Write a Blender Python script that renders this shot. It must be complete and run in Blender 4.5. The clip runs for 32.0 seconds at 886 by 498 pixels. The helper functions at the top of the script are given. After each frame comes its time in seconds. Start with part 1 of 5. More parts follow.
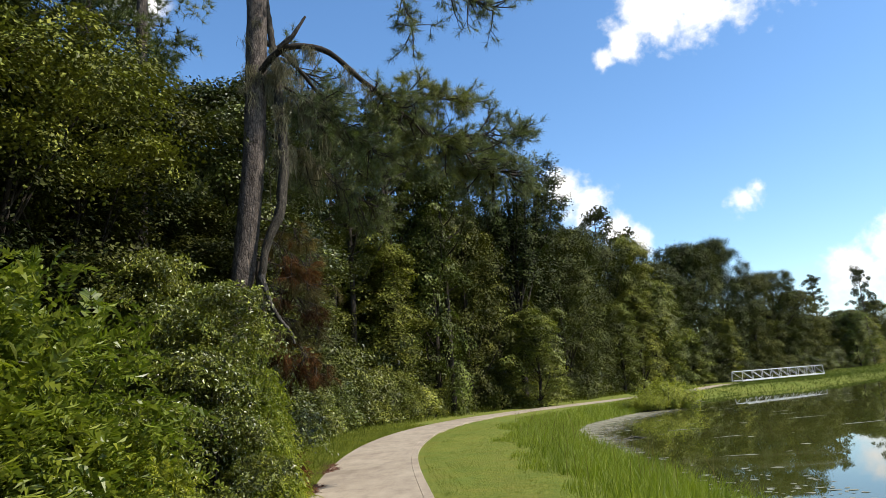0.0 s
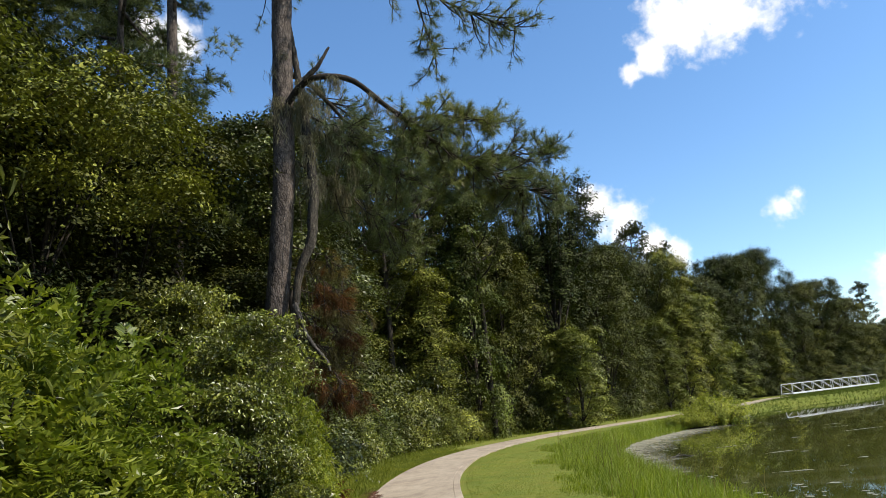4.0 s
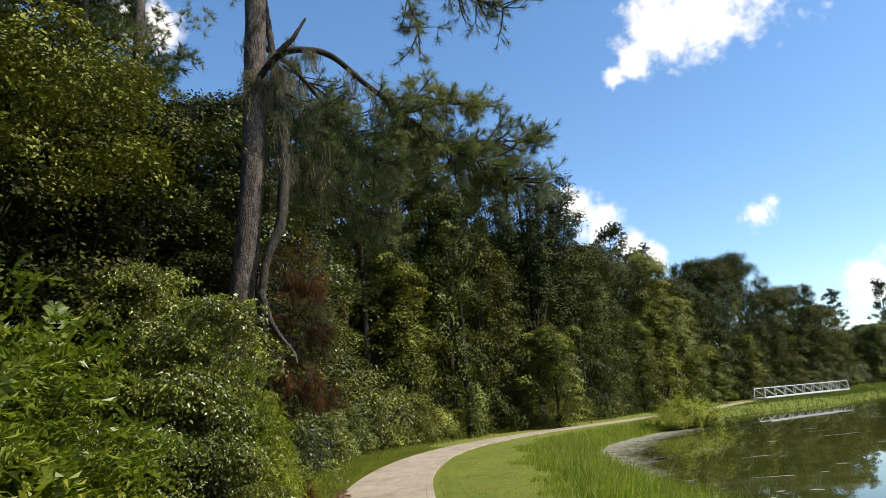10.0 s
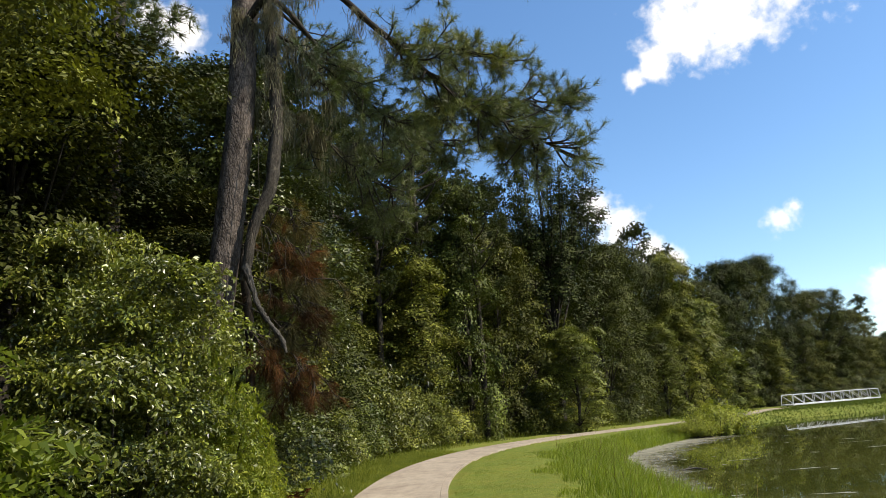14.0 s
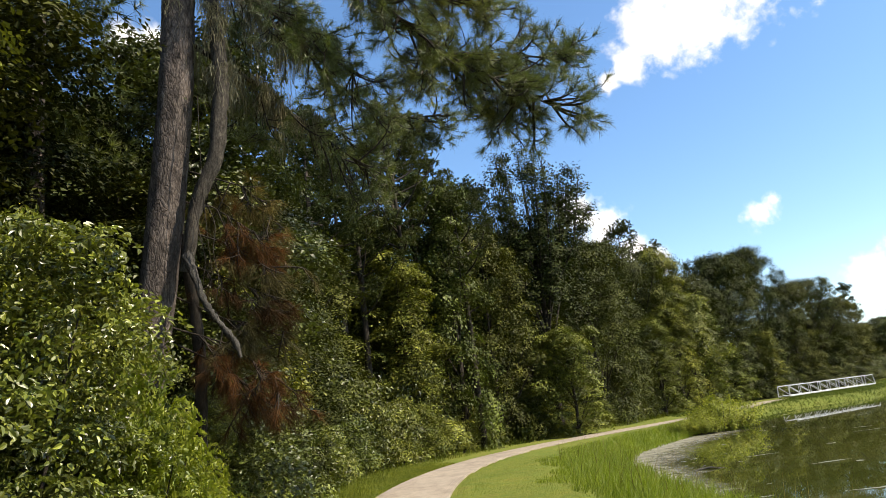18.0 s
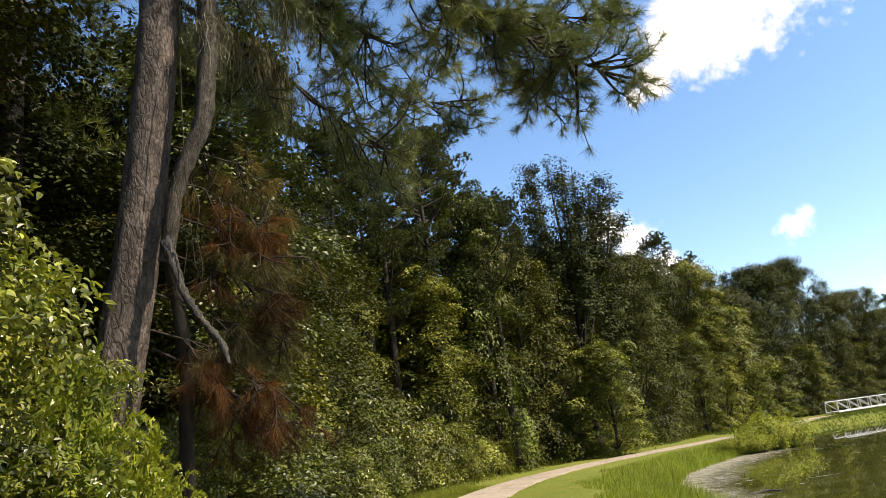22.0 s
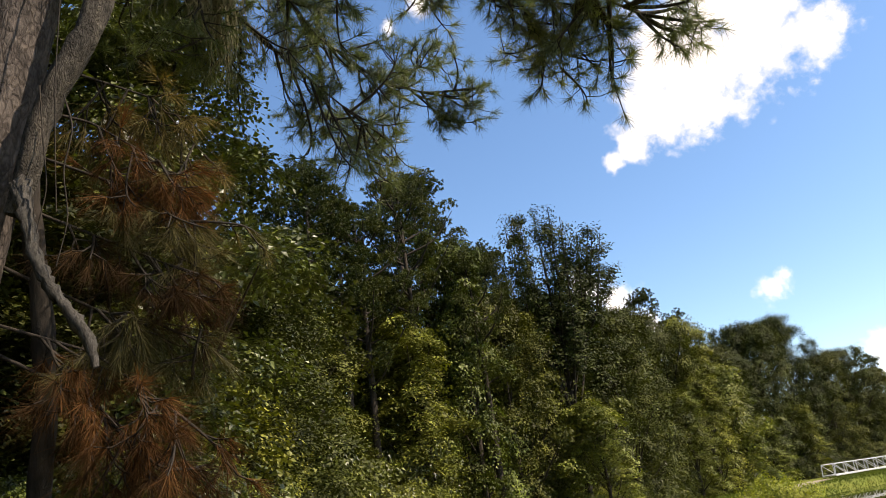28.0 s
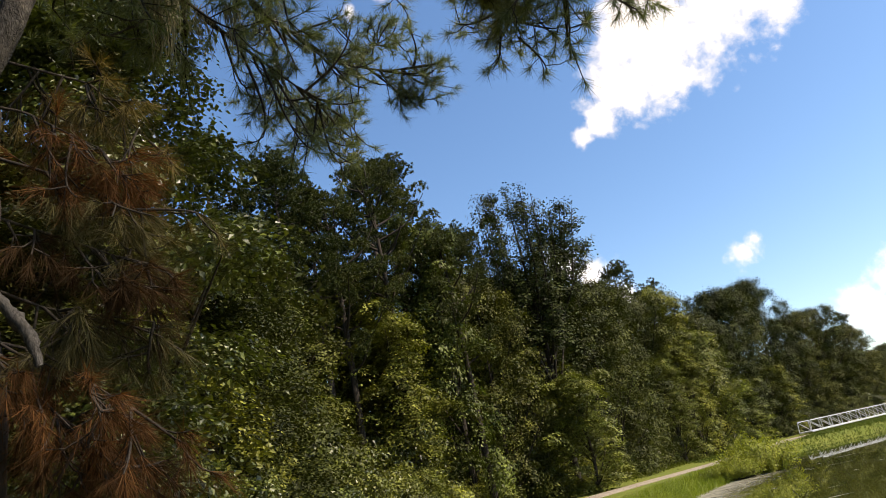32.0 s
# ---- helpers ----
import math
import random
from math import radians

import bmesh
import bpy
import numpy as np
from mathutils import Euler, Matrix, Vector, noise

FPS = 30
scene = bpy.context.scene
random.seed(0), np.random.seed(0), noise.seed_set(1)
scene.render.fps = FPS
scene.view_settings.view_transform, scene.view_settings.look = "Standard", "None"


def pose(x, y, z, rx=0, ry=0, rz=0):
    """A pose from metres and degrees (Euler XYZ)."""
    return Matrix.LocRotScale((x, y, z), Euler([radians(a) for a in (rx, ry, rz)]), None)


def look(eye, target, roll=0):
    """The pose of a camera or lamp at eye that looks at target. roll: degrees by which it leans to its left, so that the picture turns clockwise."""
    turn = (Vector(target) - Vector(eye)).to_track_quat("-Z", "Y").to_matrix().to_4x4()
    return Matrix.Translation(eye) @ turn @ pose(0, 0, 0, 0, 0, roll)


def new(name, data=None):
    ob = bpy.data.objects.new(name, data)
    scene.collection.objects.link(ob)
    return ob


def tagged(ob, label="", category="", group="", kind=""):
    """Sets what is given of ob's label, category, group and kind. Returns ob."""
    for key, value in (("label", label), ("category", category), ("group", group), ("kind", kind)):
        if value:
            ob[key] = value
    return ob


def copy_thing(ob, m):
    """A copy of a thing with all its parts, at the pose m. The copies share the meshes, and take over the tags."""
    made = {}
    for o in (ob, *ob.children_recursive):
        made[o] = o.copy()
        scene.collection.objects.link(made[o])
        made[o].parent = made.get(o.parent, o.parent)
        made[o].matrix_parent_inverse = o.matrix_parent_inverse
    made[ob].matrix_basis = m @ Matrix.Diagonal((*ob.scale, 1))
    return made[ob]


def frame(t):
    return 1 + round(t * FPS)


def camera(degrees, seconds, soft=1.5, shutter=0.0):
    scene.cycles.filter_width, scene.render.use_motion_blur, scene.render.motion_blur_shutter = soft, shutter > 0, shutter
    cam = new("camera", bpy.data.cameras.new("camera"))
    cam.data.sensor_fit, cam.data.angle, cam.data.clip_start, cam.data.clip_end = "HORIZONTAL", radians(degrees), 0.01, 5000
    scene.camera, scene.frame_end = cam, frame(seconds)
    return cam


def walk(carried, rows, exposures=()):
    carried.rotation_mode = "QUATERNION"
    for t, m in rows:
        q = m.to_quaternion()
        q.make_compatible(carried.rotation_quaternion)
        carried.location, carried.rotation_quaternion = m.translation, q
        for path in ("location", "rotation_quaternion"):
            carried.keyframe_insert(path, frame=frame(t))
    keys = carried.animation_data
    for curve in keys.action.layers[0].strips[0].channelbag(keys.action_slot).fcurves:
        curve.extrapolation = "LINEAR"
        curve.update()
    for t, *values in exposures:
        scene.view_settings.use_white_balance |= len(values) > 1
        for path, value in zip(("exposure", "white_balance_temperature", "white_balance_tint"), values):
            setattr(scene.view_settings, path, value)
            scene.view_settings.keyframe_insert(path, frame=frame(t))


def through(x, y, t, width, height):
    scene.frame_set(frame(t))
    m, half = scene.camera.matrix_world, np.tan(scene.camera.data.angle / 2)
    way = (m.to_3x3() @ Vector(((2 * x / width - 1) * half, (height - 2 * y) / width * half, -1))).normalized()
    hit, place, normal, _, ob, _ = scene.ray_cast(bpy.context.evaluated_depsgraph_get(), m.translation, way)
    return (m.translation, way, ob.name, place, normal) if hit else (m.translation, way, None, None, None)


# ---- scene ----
# ---- camera: seconds, eye, yaw to the left, pitch up, roll ----
FOV = 65.57
PATH = [
    (0, -0.000, 0.000, 1.662, 2.29, 11.60, -4.23),
    (0.5, -0.040, 0.029, 1.659, 2.35, 11.99, -3.76),
    (1, -0.034, 0.039, 1.655, 2.51, 12.47, -3.81),
    (1.5, -0.025, 0.039, 1.640, 2.66, 13.26, -3.82),
    (2, 0.003, 0.026, 1.652, 2.98, 13.10, -4.11),
    (2.5, 0.022, 0.037, 1.647, 3.41, 13.34, -5.08),
    (3, 0.024, 0.051, 1.639, 4.06, 13.68, -5.70),
    (3.5, 0.040, 0.051, 1.649, 4.55, 13.88, -6.03),
    (5.5, 0.064, 0.035, 1.646, 6.58, 12.95, -5.94),
    (6, 0.072, 0.030, 1.640, 6.95, 13.21, -5.95),
    (6.5, 0.083, 0.026, 1.641, 7.21, 13.33, -5.88),
    (7, 0.103, 0.018, 1.631, 7.82, 13.47, -6.12),
    (7.5, 0.103, 0.027, 1.632, 8.34, 11.94, -5.71),
    (8, 0.094, 0.125, 1.628, 6.34, 11.06, -3.59),
    (8.5, 0.009, 0.235, 1.636, 5.54, 13.89, -4.16),
    (9, -0.018, 0.317, 1.653, 4.84, 13.92, -3.91),
    (9.5, -0.019, 0.508, 1.660, 2.93, 14.26, -5.07),
    (10, -0.006, 0.705, 1.659, 3.29, 13.38, -5.00),
    (10.5, -0.087, 0.904, 1.650, 1.23, 13.61, -4.18),
    (11, -0.133, 1.100, 1.639, -0.26, 10.80, -5.78),
    (11.5, -0.112, 1.322, 1.635, 0.57, 12.00, -5.28),
    (12, -0.132, 1.549, 1.627, 3.67, 10.27, -5.05),
    (12.5, -0.166, 1.798, 1.667, 3.17, 12.32, -4.68),
    (13, -0.170, 2.077, 1.655, 1.41, 12.77, -4.03),
    (13.5, -0.142, 2.265, 1.673, 2.88, 12.96, -5.65),
    (14, -0.171, 2.454, 1.663, 4.78, 13.65, -4.06),
    (14.5, -0.226, 2.633, 1.663, 5.21, 12.35, -4.51),
    (15, -0.218, 2.811, 1.662, 3.66, 13.25, -4.35),
    (15.5, -0.211, 3.004, 1.643, 3.81, 12.20, -6.36),
    (17.5, -0.285, 3.876, 1.656, 3.79, 13.11, -6.23),
    (18, -0.366, 4.038, 1.662, 3.39, 14.34, -7.22),
    (18.5, -0.418, 4.186, 1.658, 3.95, 13.52, -5.46),
    (19, -0.396, 4.357, 1.658, 3.41, 16.73, -6.98),
    (19.5, -0.394, 4.480, 1.651, 5.09, 14.90, -7.01),
    (20, -0.461, 4.667, 1.648, 5.82, 15.50, -7.49),
    (20.5, -0.510, 4.833, 1.653, 6.49, 14.21, -6.78),
    (21, -0.470, 4.995, 1.665, 4.47, 16.03, -6.92),
    (21.5, -0.470, 5.153, 1.639, 5.96, 14.89, -7.89),
    (22, -0.521, 5.350, 1.667, 5.62, 16.25, -7.75),
    (22.5, -0.555, 5.541, 1.656, 5.89, 14.76, -6.98),
    (23, -0.526, 5.697, 1.658, 6.92, 17.80, -7.29),
    (23.5, -0.564, 5.826, 1.656, 9.70, 15.18, -6.66),
    (24, -0.651, 5.952, 1.655, 9.51, 16.35, -5.99),
    (24.5, -0.666, 6.071, 1.677, 7.82, 14.51, -5.35),
    (25, -0.649, 6.225, 1.675, 7.63, 18.14, -6.93),
    (25.5, -0.683, 6.399, 1.650, 7.27, 15.73, -6.77),
    (27.5, -0.860, 7.206, 1.631, 4.97, 17.97, -8.21),
    (28, -0.902, 7.378, 1.659, 3.34, 21.05, -8.18),
    (28.5, -0.857, 7.437, 1.641, 2.75, 22.06, -10.27),
    (29, -0.842, 7.475, 1.641, 2.14, 22.77, -10.00),
    (29.5, -0.816, 7.466, 1.632, 1.81, 22.62, -11.35),
    (30, -0.830, 7.483, 1.641, 2.60, 20.58, -9.61),
    (30.5, -0.834, 7.496, 1.639, 1.60, 20.27, -10.69),
    (31, -0.821, 7.494, 1.625, 1.06, 19.60, -11.24),
    (31.5, -0.815, 7.490, 1.640, 1.71, 21.23, -13.21),
    (32, -0.832, 7.509, 1.634, 1.43, 19.32, -12.08),
]


def aim(x, y, z, yaw, pitch, roll):
    a, b = radians(yaw), radians(pitch)
    way = Vector((-math.sin(a) * math.cos(b), math.cos(a) * math.cos(b), math.sin(b)))
    return look((x, y, z), Vector((x, y, z)) + way * 2, roll)


cam = camera(FOV, 32.0, soft=0.45)
walk(cam, [(r[0], aim(*r[1:])) for r in PATH],
     [(0, 0.6, 6650, 10), (6, 0.62, 6800, 10), (12, 0.6, 6900, 10), (15, 0.66, 7000, 11), (18, 0.84, 7200, 12), (21, 0.94, 7500, 14), (24, 1.0, 7900, 16), (26, 0.96, 7900, 16), (28, 0.82, 7700, 16), (32, 0.66, 7500, 16)])

# ---- sky, clouds and sun ----
SUN_AZ, SUN_EL = 103.0, 49.0


def heading(az, el):
    a, e = radians(az), radians(el)
    return Vector((math.sin(a) * math.cos(e), math.cos(a) * math.cos(e), math.sin(e)))


world = bpy.data.worlds.new("sky")
scene.world = world
world.use_nodes = True
wt = world.node_tree
wt.nodes.clear()


def wn(kind, **props):
    n = wt.nodes.new(kind)
    for k, v in props.items():
        if k == "operation":
            n.operation = v
        elif k == "noise_dimensions":
            n.noise_dimensions = v
    return n


sky = wn("ShaderNodeTexSky")
sky.sky_type = "NISHITA"
sky.sun_disc = False
sky.sun_elevation, sky.sun_rotation = radians(SUN_EL), radians(SUN_AZ)
sky.air_density, sky.dust_density, sky.ozone_density = 1.0, 0.35, 3.0
tc = wn("ShaderNodeTexCoord")
n1 = wn("ShaderNodeTexNoise")
n1.inputs["Scale"].default_value, n1.inputs["Detail"].default_value, n1.inputs["Roughness"].default_value = 9.0, 9.0, 0.62
wt.links.new(tc.outputs["Generated"], n1.inputs["Vector"])
n2 = wn("ShaderNodeTexNoise")
n2.inputs["Scale"].default_value, n2.inputs["Detail"].default_value = 34.0, 7.0
wt.links.new(tc.outputs["Generated"], n2.inputs["Vector"])
# cloud lobes: azimuth, elevation, radius in degrees
LOBES = [(13.1, 25.3, 1.0), (14.8, 26.2, 1.7), (17.5, 27.6, 2.4), (21, 28.6, 3.0), (21, 32, 4.6), (26, 29.8, 3.6), (30.5, 29.6, 2.8),
         (28, 34, 5.5), (25, 40, 6.5), (22.0, 12.6, 1.6, 0.35), (23.3, 13.2, 1.5, 0.35), (8.2, 15.3, 1.9), (10, 13.8, 2.2), (12.2, 11.6, 1.7), (13.9, 10.6, 1.5),
         (28.8, 6.3, 2.2), (31.5, 7.6, 2.4), (-26.6, 30.6, 1.8), (-29.0, 31.0, 1.5), (-2.1, 40.5, 1.4, 0.3), (-5.7, 39.2, 0.9, 0.35), (17, 8.2, 1.0), (60, 20, 7), (75, 14, 6), (100, 25, 9),
         (150, 18, 8), (-120, 22, 9), (-70, 30, 6), (180, 35, 8)]
last = None
for az, el, r, *thin in LOBES:
    dist = wn("ShaderNodeVectorMath", operation="DISTANCE")
    dist.inputs[1].default_value = heading(az, el)
    wt.links.new(tc.outputs["Generated"], dist.inputs[0])
    mul = wn("ShaderNodeMath", operation="MULTIPLY_ADD")
    mul.inputs[1].default_value, mul.inputs[2].default_value = -1.0 / radians(r), 1.0 - (thin[0] if thin else 0.0)
    wt.links.new(dist.outputs["Value"], mul.inputs[0])
    if last is None:
        last = mul
    else:
        mx = wn("ShaderNodeMath", operation="MAXIMUM")
        wt.links.new(last.outputs[0], mx.inputs[0])
        wt.links.new(mul.outputs[0], mx.inputs[1])
        last = mx
clampd = wn("ShaderNodeMath", operation="MAXIMUM")
clampd.inputs[1].default_value = -1.2
wt.links.new(last.outputs[0], clampd.inputs[0])
add1 = wn("ShaderNodeMath", operation="MULTIPLY_ADD")
add1.inputs[1].default_value = 2.7
wt.links.new(n1.outputs["Fac"], add1.inputs[0])
wt.links.new(clampd.outputs[0], add1.inputs[2])
add2 = wn("ShaderNodeMath", operation="MULTIPLY_ADD")
add2.inputs[1].default_value = 1.5
wt.links.new(n2.outputs["Fac"], add2.inputs[0])
wt.links.new(add1.outputs[0], add2.inputs[2])
n3 = wn("ShaderNodeTexNoise")
n3.inputs["Scale"].default_value, n3.inputs["Detail"].default_value = 110.0, 6.0
wt.links.new(tc.outputs["Generated"], n3.inputs["Vector"])
add3 = wn("ShaderNodeMath", operation="MULTIPLY_ADD")
add3.inputs[1].default_value = 0.55
wt.links.new(n3.outputs["Fac"], add3.inputs[0])
wt.links.new(add2.outputs[0], add3.inputs[2])
ramp = wn("ShaderNodeMapRange")
ramp.interpolation_type = "SMOOTHSTEP"
for key, v in (("From Min", 2.2), ("From Max", 3.2), ("To Min", 0.0), ("To Max", 1.0)):
    ramp.inputs[key].default_value = v
wt.links.new(add3.outputs[0], ramp.inputs["Value"])
bg = wn("ShaderNodeBackground")
bg.inputs["Strength"].default_value = 0.15
cl = wn("ShaderNodeBackground")
cl.inputs["Color"].default_value = (1.0, 1.0, 1.0, 1)
cl.inputs["Strength"].default_value = 0.86
hs = wn("ShaderNodeHueSaturation")
hs.inputs["Saturation"].default_value, hs.inputs["Value"].default_value = 1.16, 1.0
wt.links.new(sky.outputs["Color"], hs.inputs["Color"])
wt.links.new(hs.outputs["Color"], bg.inputs["Color"])
mixw = wn("ShaderNodeMixShader")
wt.links.new(ramp.outputs["Result"], mixw.inputs["Fac"])
wt.links.new(bg.outputs[0], mixw.inputs[1])
wt.links.new(cl.outputs[0], mixw.inputs[2])
wo = wn("ShaderNodeOutputWorld")
wt.links.new(mixw.outputs[0], wo.inputs["Surface"])

sun_data = bpy.data.lights.new("sun", "SUN")
sun_data.energy, sun_data.angle, sun_data.color = 5.0, radians(0.53), (1.0, 0.95, 0.86)
sun = new("sun", sun_data)
sun.matrix_world = look(heading(SUN_AZ, SUN_EL) * 300, (0, 0, 0))


# ---- materials ----
def material(name):
    m = bpy.data.materials.new(name)
    m.use_nodes = True
    nt = m.node_tree
    return m, nt, nt.nodes["Principled BSDF"], nt.nodes["Material Output"]


def ramp_node(nt, fac, stops):
    r = nt.nodes.new("ShaderNodeValToRGB")
    while len(r.color_ramp.elements) < len(stops):
        r.color_ramp.elements.new(0.5)
    for e, (p, c) in zip(r.color_ramp.elements, stops):
        e.position, e.color = p, (*c, 1)
    nt.links.new(fac, r.inputs["Fac"])
    return r.outputs["Color"]


def noise_node(nt, scale, detail=4.0, rough=0.55, stretch=None):
    tcn = nt.nodes.new("ShaderNodeTexCoord")
    n = nt.nodes.new("ShaderNodeTexNoise")
    n.inputs["Scale"].default_value, n.inputs["Detail"].default_value, n.inputs["Roughness"].default_value = scale, detail, rough
    src = tcn.outputs["Object"]
    if stretch:
        mp = nt.nodes.new("ShaderNodeMapping")
        mp.inputs["Scale"].default_value = stretch
        nt.links.new(src, mp.inputs["Vector"])
        src = mp.outputs["Vector"]
    nt.links.new(src, n.inputs["Vector"])
    return n.outputs["Fac"]


def bump(nt, fac, strength, distance, base=None):
    b = nt.nodes.new("ShaderNodeBump")
    b.inputs["Strength"].default_value, b.inputs["Distance"].default_value = strength, distance
    nt.links.new(fac, b.inputs["Height"])
    if base:
        nt.links.new(base, b.inputs["Normal"])
    return b.outputs["Normal"]


def mixc(nt, fac, a, b, mode="MIX"):
    m = nt.nodes.new("ShaderNodeMix")
    m.data_type, m.blend_type = "RGBA", mode
    if isinstance(fac, float):
        m.inputs[0].default_value = fac
    else:
        nt.links.new(fac, m.inputs[0])
    for k, v in ((6, a), (7, b)):
        if isinstance(v, tuple):
            m.inputs[k].default_value = (*v, 1)
        else:
            nt.links.new(v, m.inputs[k])
    return m.outputs[2]


def leaf_material(name, dark, mid, light, through=0.32, rough=0.42, gloss=0.4, vary=0.6, glow=(1.25, 1.35, 0.6)):
    """Leaves: each one its own tone, patches over the plant, light through the blade."""
    m, nt, p, out = material(name)
    geo = nt.nodes.new("ShaderNodeNewGeometry")
    dark, light = (tuple(b + (a - b) * vary for a, b in zip(end, mid)) for end in (dark, light))
    c1 = ramp_node(nt, geo.outputs["Random Per Island"], [(0.0, dark), (0.5, mid), (1.0, light)])
    big = noise_node(nt, 0.9, 2.0)
    info = nt.nodes.new("ShaderNodeObjectInfo")
    patch = ramp_node(nt, big, [(0.3, (0.66, 0.70, 0.72)), (0.7, (1.2, 1.14, 1.0))])
    c2 = mixc(nt, 1.0, c1, patch, "MULTIPLY")
    own = ramp_node(nt, info.outputs["Random"], [(0.0, (0.64, 0.72, 0.68)), (0.5, (0.95, 0.96, 0.86)), (1.0, (1.3, 1.2, 0.92))])
    c3 = mixc(nt, 1.0, c2, own, "MULTIPLY")
    spray = nt.nodes.new("ShaderNodeAttribute")
    spray.attribute_name = "tone"
    lift = nt.nodes.new("ShaderNodeMath")
    lift.inputs[1].default_value = 1.0
    nt.links.new(spray.outputs["Fac"], lift.inputs[0])
    grown = nt.nodes.new("ShaderNodeVectorMath")
    grown.operation = "SCALE"
    nt.links.new(c3, grown.inputs[0])
    nt.links.new(lift.outputs[0], grown.inputs["Scale"])
    c3 = grown.outputs[0]
    nt.links.new(c3, p.inputs["Base Color"])
    p.inputs["Roughness"].default_value = rough
    p.inputs["Specular IOR Level"].default_value = gloss
    tr = nt.nodes.new("ShaderNodeBsdfTranslucent")
    warm = mixc(nt, 1.0, c3, glow, "MULTIPLY")
    nt.links.new(warm, tr.inputs["Color"])
    mx = nt.nodes.new("ShaderNodeMixShader")
    mx.inputs["Fac"].default_value = through
    nt.links.new(p.outputs[0], mx.inputs[1])
    nt.links.new(tr.outputs[0], mx.inputs[2])
    nt.links.new(mx.outputs[0], out.inputs["Surface"])
    return m


def bark_material(name, dark, light, scale=1.0, plates=True):
    m, nt, p, out = material(name)
    streak = noise_node(nt, 13.0 * scale, 8.0, 0.72, (1.0, 1.0, 0.4))
    patch = noise_node(nt, 1.6 * scale, 3.0)
    col = ramp_node(nt, streak, [(0.32, dark), (0.68, light)])
    tint = ramp_node(nt, patch, [(0.35, (0.75, 0.72, 0.70)), (0.7, (1.12, 1.05, 1.0))])
    nt.links.new(mixc(nt, 1.0, col, tint, "MULTIPLY"), p.inputs["Base Color"])
    p.inputs["Roughness"].default_value = 0.88
    p.inputs["Specular IOR Level"].default_value = 0.2
    nrm = bump(nt, streak, 0.9, 0.03)
    if plates:
        tcn = nt.nodes.new("ShaderNodeTexCoord")
        mp = nt.nodes.new("ShaderNodeMapping")
        mp.inputs["Scale"].default_value = (1.0, 1.0, 0.42)
        nt.links.new(tcn.outputs["Object"], mp.inputs["Vector"])
        vor = nt.nodes.new("ShaderNodeTexVoronoi")
        vor.feature = "DISTANCE_TO_EDGE"
        vor.inputs["Scale"].default_value = 26.0 * scale
        wn_ = nt.nodes.new("ShaderNodeTexNoise")
        wn_.inputs["Scale"].default_value, wn_.inputs["Detail"].default_value = 7.0, 4.0
        nt.links.new(mp.outputs["Vector"], wn_.inputs["Vector"])
        va = nt.nodes.new("ShaderNodeVectorMath")
        va.operation = "MULTIPLY_ADD"
        va.inputs[1].default_value = (0.12, 0.12, 0.12)
        nt.links.new(wn_.outputs["Color"], va.inputs[0])
        nt.links.new(mp.outputs["Vector"], va.inputs[2])
        nt.links.new(va.outputs["Vector"], vor.inputs["Vector"])
        edge = ramp_node(nt, vor.outputs["Distance"], [(0.0, (0.0, 0.0, 0.0)), (0.22, (1, 1, 1))])
        nrm = bump(nt, edge, 0.45, 0.015, nrm)
        cell = nt.nodes.new("ShaderNodeTexVoronoi")
        cell.inputs["Scale"].default_value = 26.0 * scale
        nt.links.new(va.outputs["Vector"], cell.inputs["Vector"])
        sep = nt.nodes.new("ShaderNodeSeparateColor")
        nt.links.new(cell.outputs["Color"], sep.inputs["Color"])
        tone = ramp_node(nt, sep.outputs[0], [(0.0, (0.86, 0.84, 0.83)), (0.7, (1.0, 0.98, 0.96)), (1.0, (1.2, 1.17, 1.13))])
        crack = ramp_node(nt, vor.outputs["Distance"], [(0.0, (0.62, 0.6, 0.59)), (0.2, (1, 1, 1))])
        nt.links.new(mixc(nt, 1.0, mixc(nt, 1.0, mixc(nt, 1.0, col, tint, "MULTIPLY"), tone, "MULTIPLY"), crack, "MULTIPLY"), p.inputs["Base Color"])
    nt.links.new(nrm, p.inputs["Normal"])
    return m


def plain_material(name, a, b, scale, rough=0.8, metal=0.0, relief=0.0, relief_scale=60.0):
    m, nt, p, out = material(name)
    col = ramp_node(nt, noise_node(nt, scale, 6.0, 0.6), [(0.3, a), (0.7, b)])
    nt.links.new(col, p.inputs["Base Color"])
    p.inputs["Roughness"].default_value, p.inputs["Metallic"].default_value = rough, metal
    if relief:
        nt.links.new(bump(nt, noise_node(nt, relief_scale, 5.0, 0.6), 0.6, relief), p.inputs["Normal"])
    return m


# the shade inside the near wood is put into this dark leaf colour
LEAF_SHADED = leaf_material("shaded broadleaf", (0.018, 0.022, 0.005), (0.030, 0.036, 0.008), (0.050, 0.056, 0.013), 0.1, 0.6, 0.13)
# lighter copy of the leaf above, sunlight on far trees put into colour
LEAF_FAR_LIT = leaf_material("lit far tree leaf", (0.030, 0.035, 0.008), (0.052, 0.059, 0.014), (0.088, 0.096, 0.024), 0.12, 0.6, 0.12, 0.35)
LEAF_MID = leaf_material("mid green broadleaf", (0.047, 0.058, 0.011), (0.080, 0.092, 0.017), (0.122, 0.133, 0.027), 0.14, 0.42, 0.4)
LEAF_WOOD = leaf_material("woodland leaf", (0.050, 0.058, 0.013), (0.098, 0.110, 0.022), (0.168, 0.176, 0.038), 0.14, 0.5, 0.16, 0.4)
# sunlight on the wood's edge is put into this lighter leaf colour
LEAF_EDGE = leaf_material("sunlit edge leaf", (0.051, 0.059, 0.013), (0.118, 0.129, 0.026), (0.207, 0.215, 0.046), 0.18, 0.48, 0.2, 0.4)
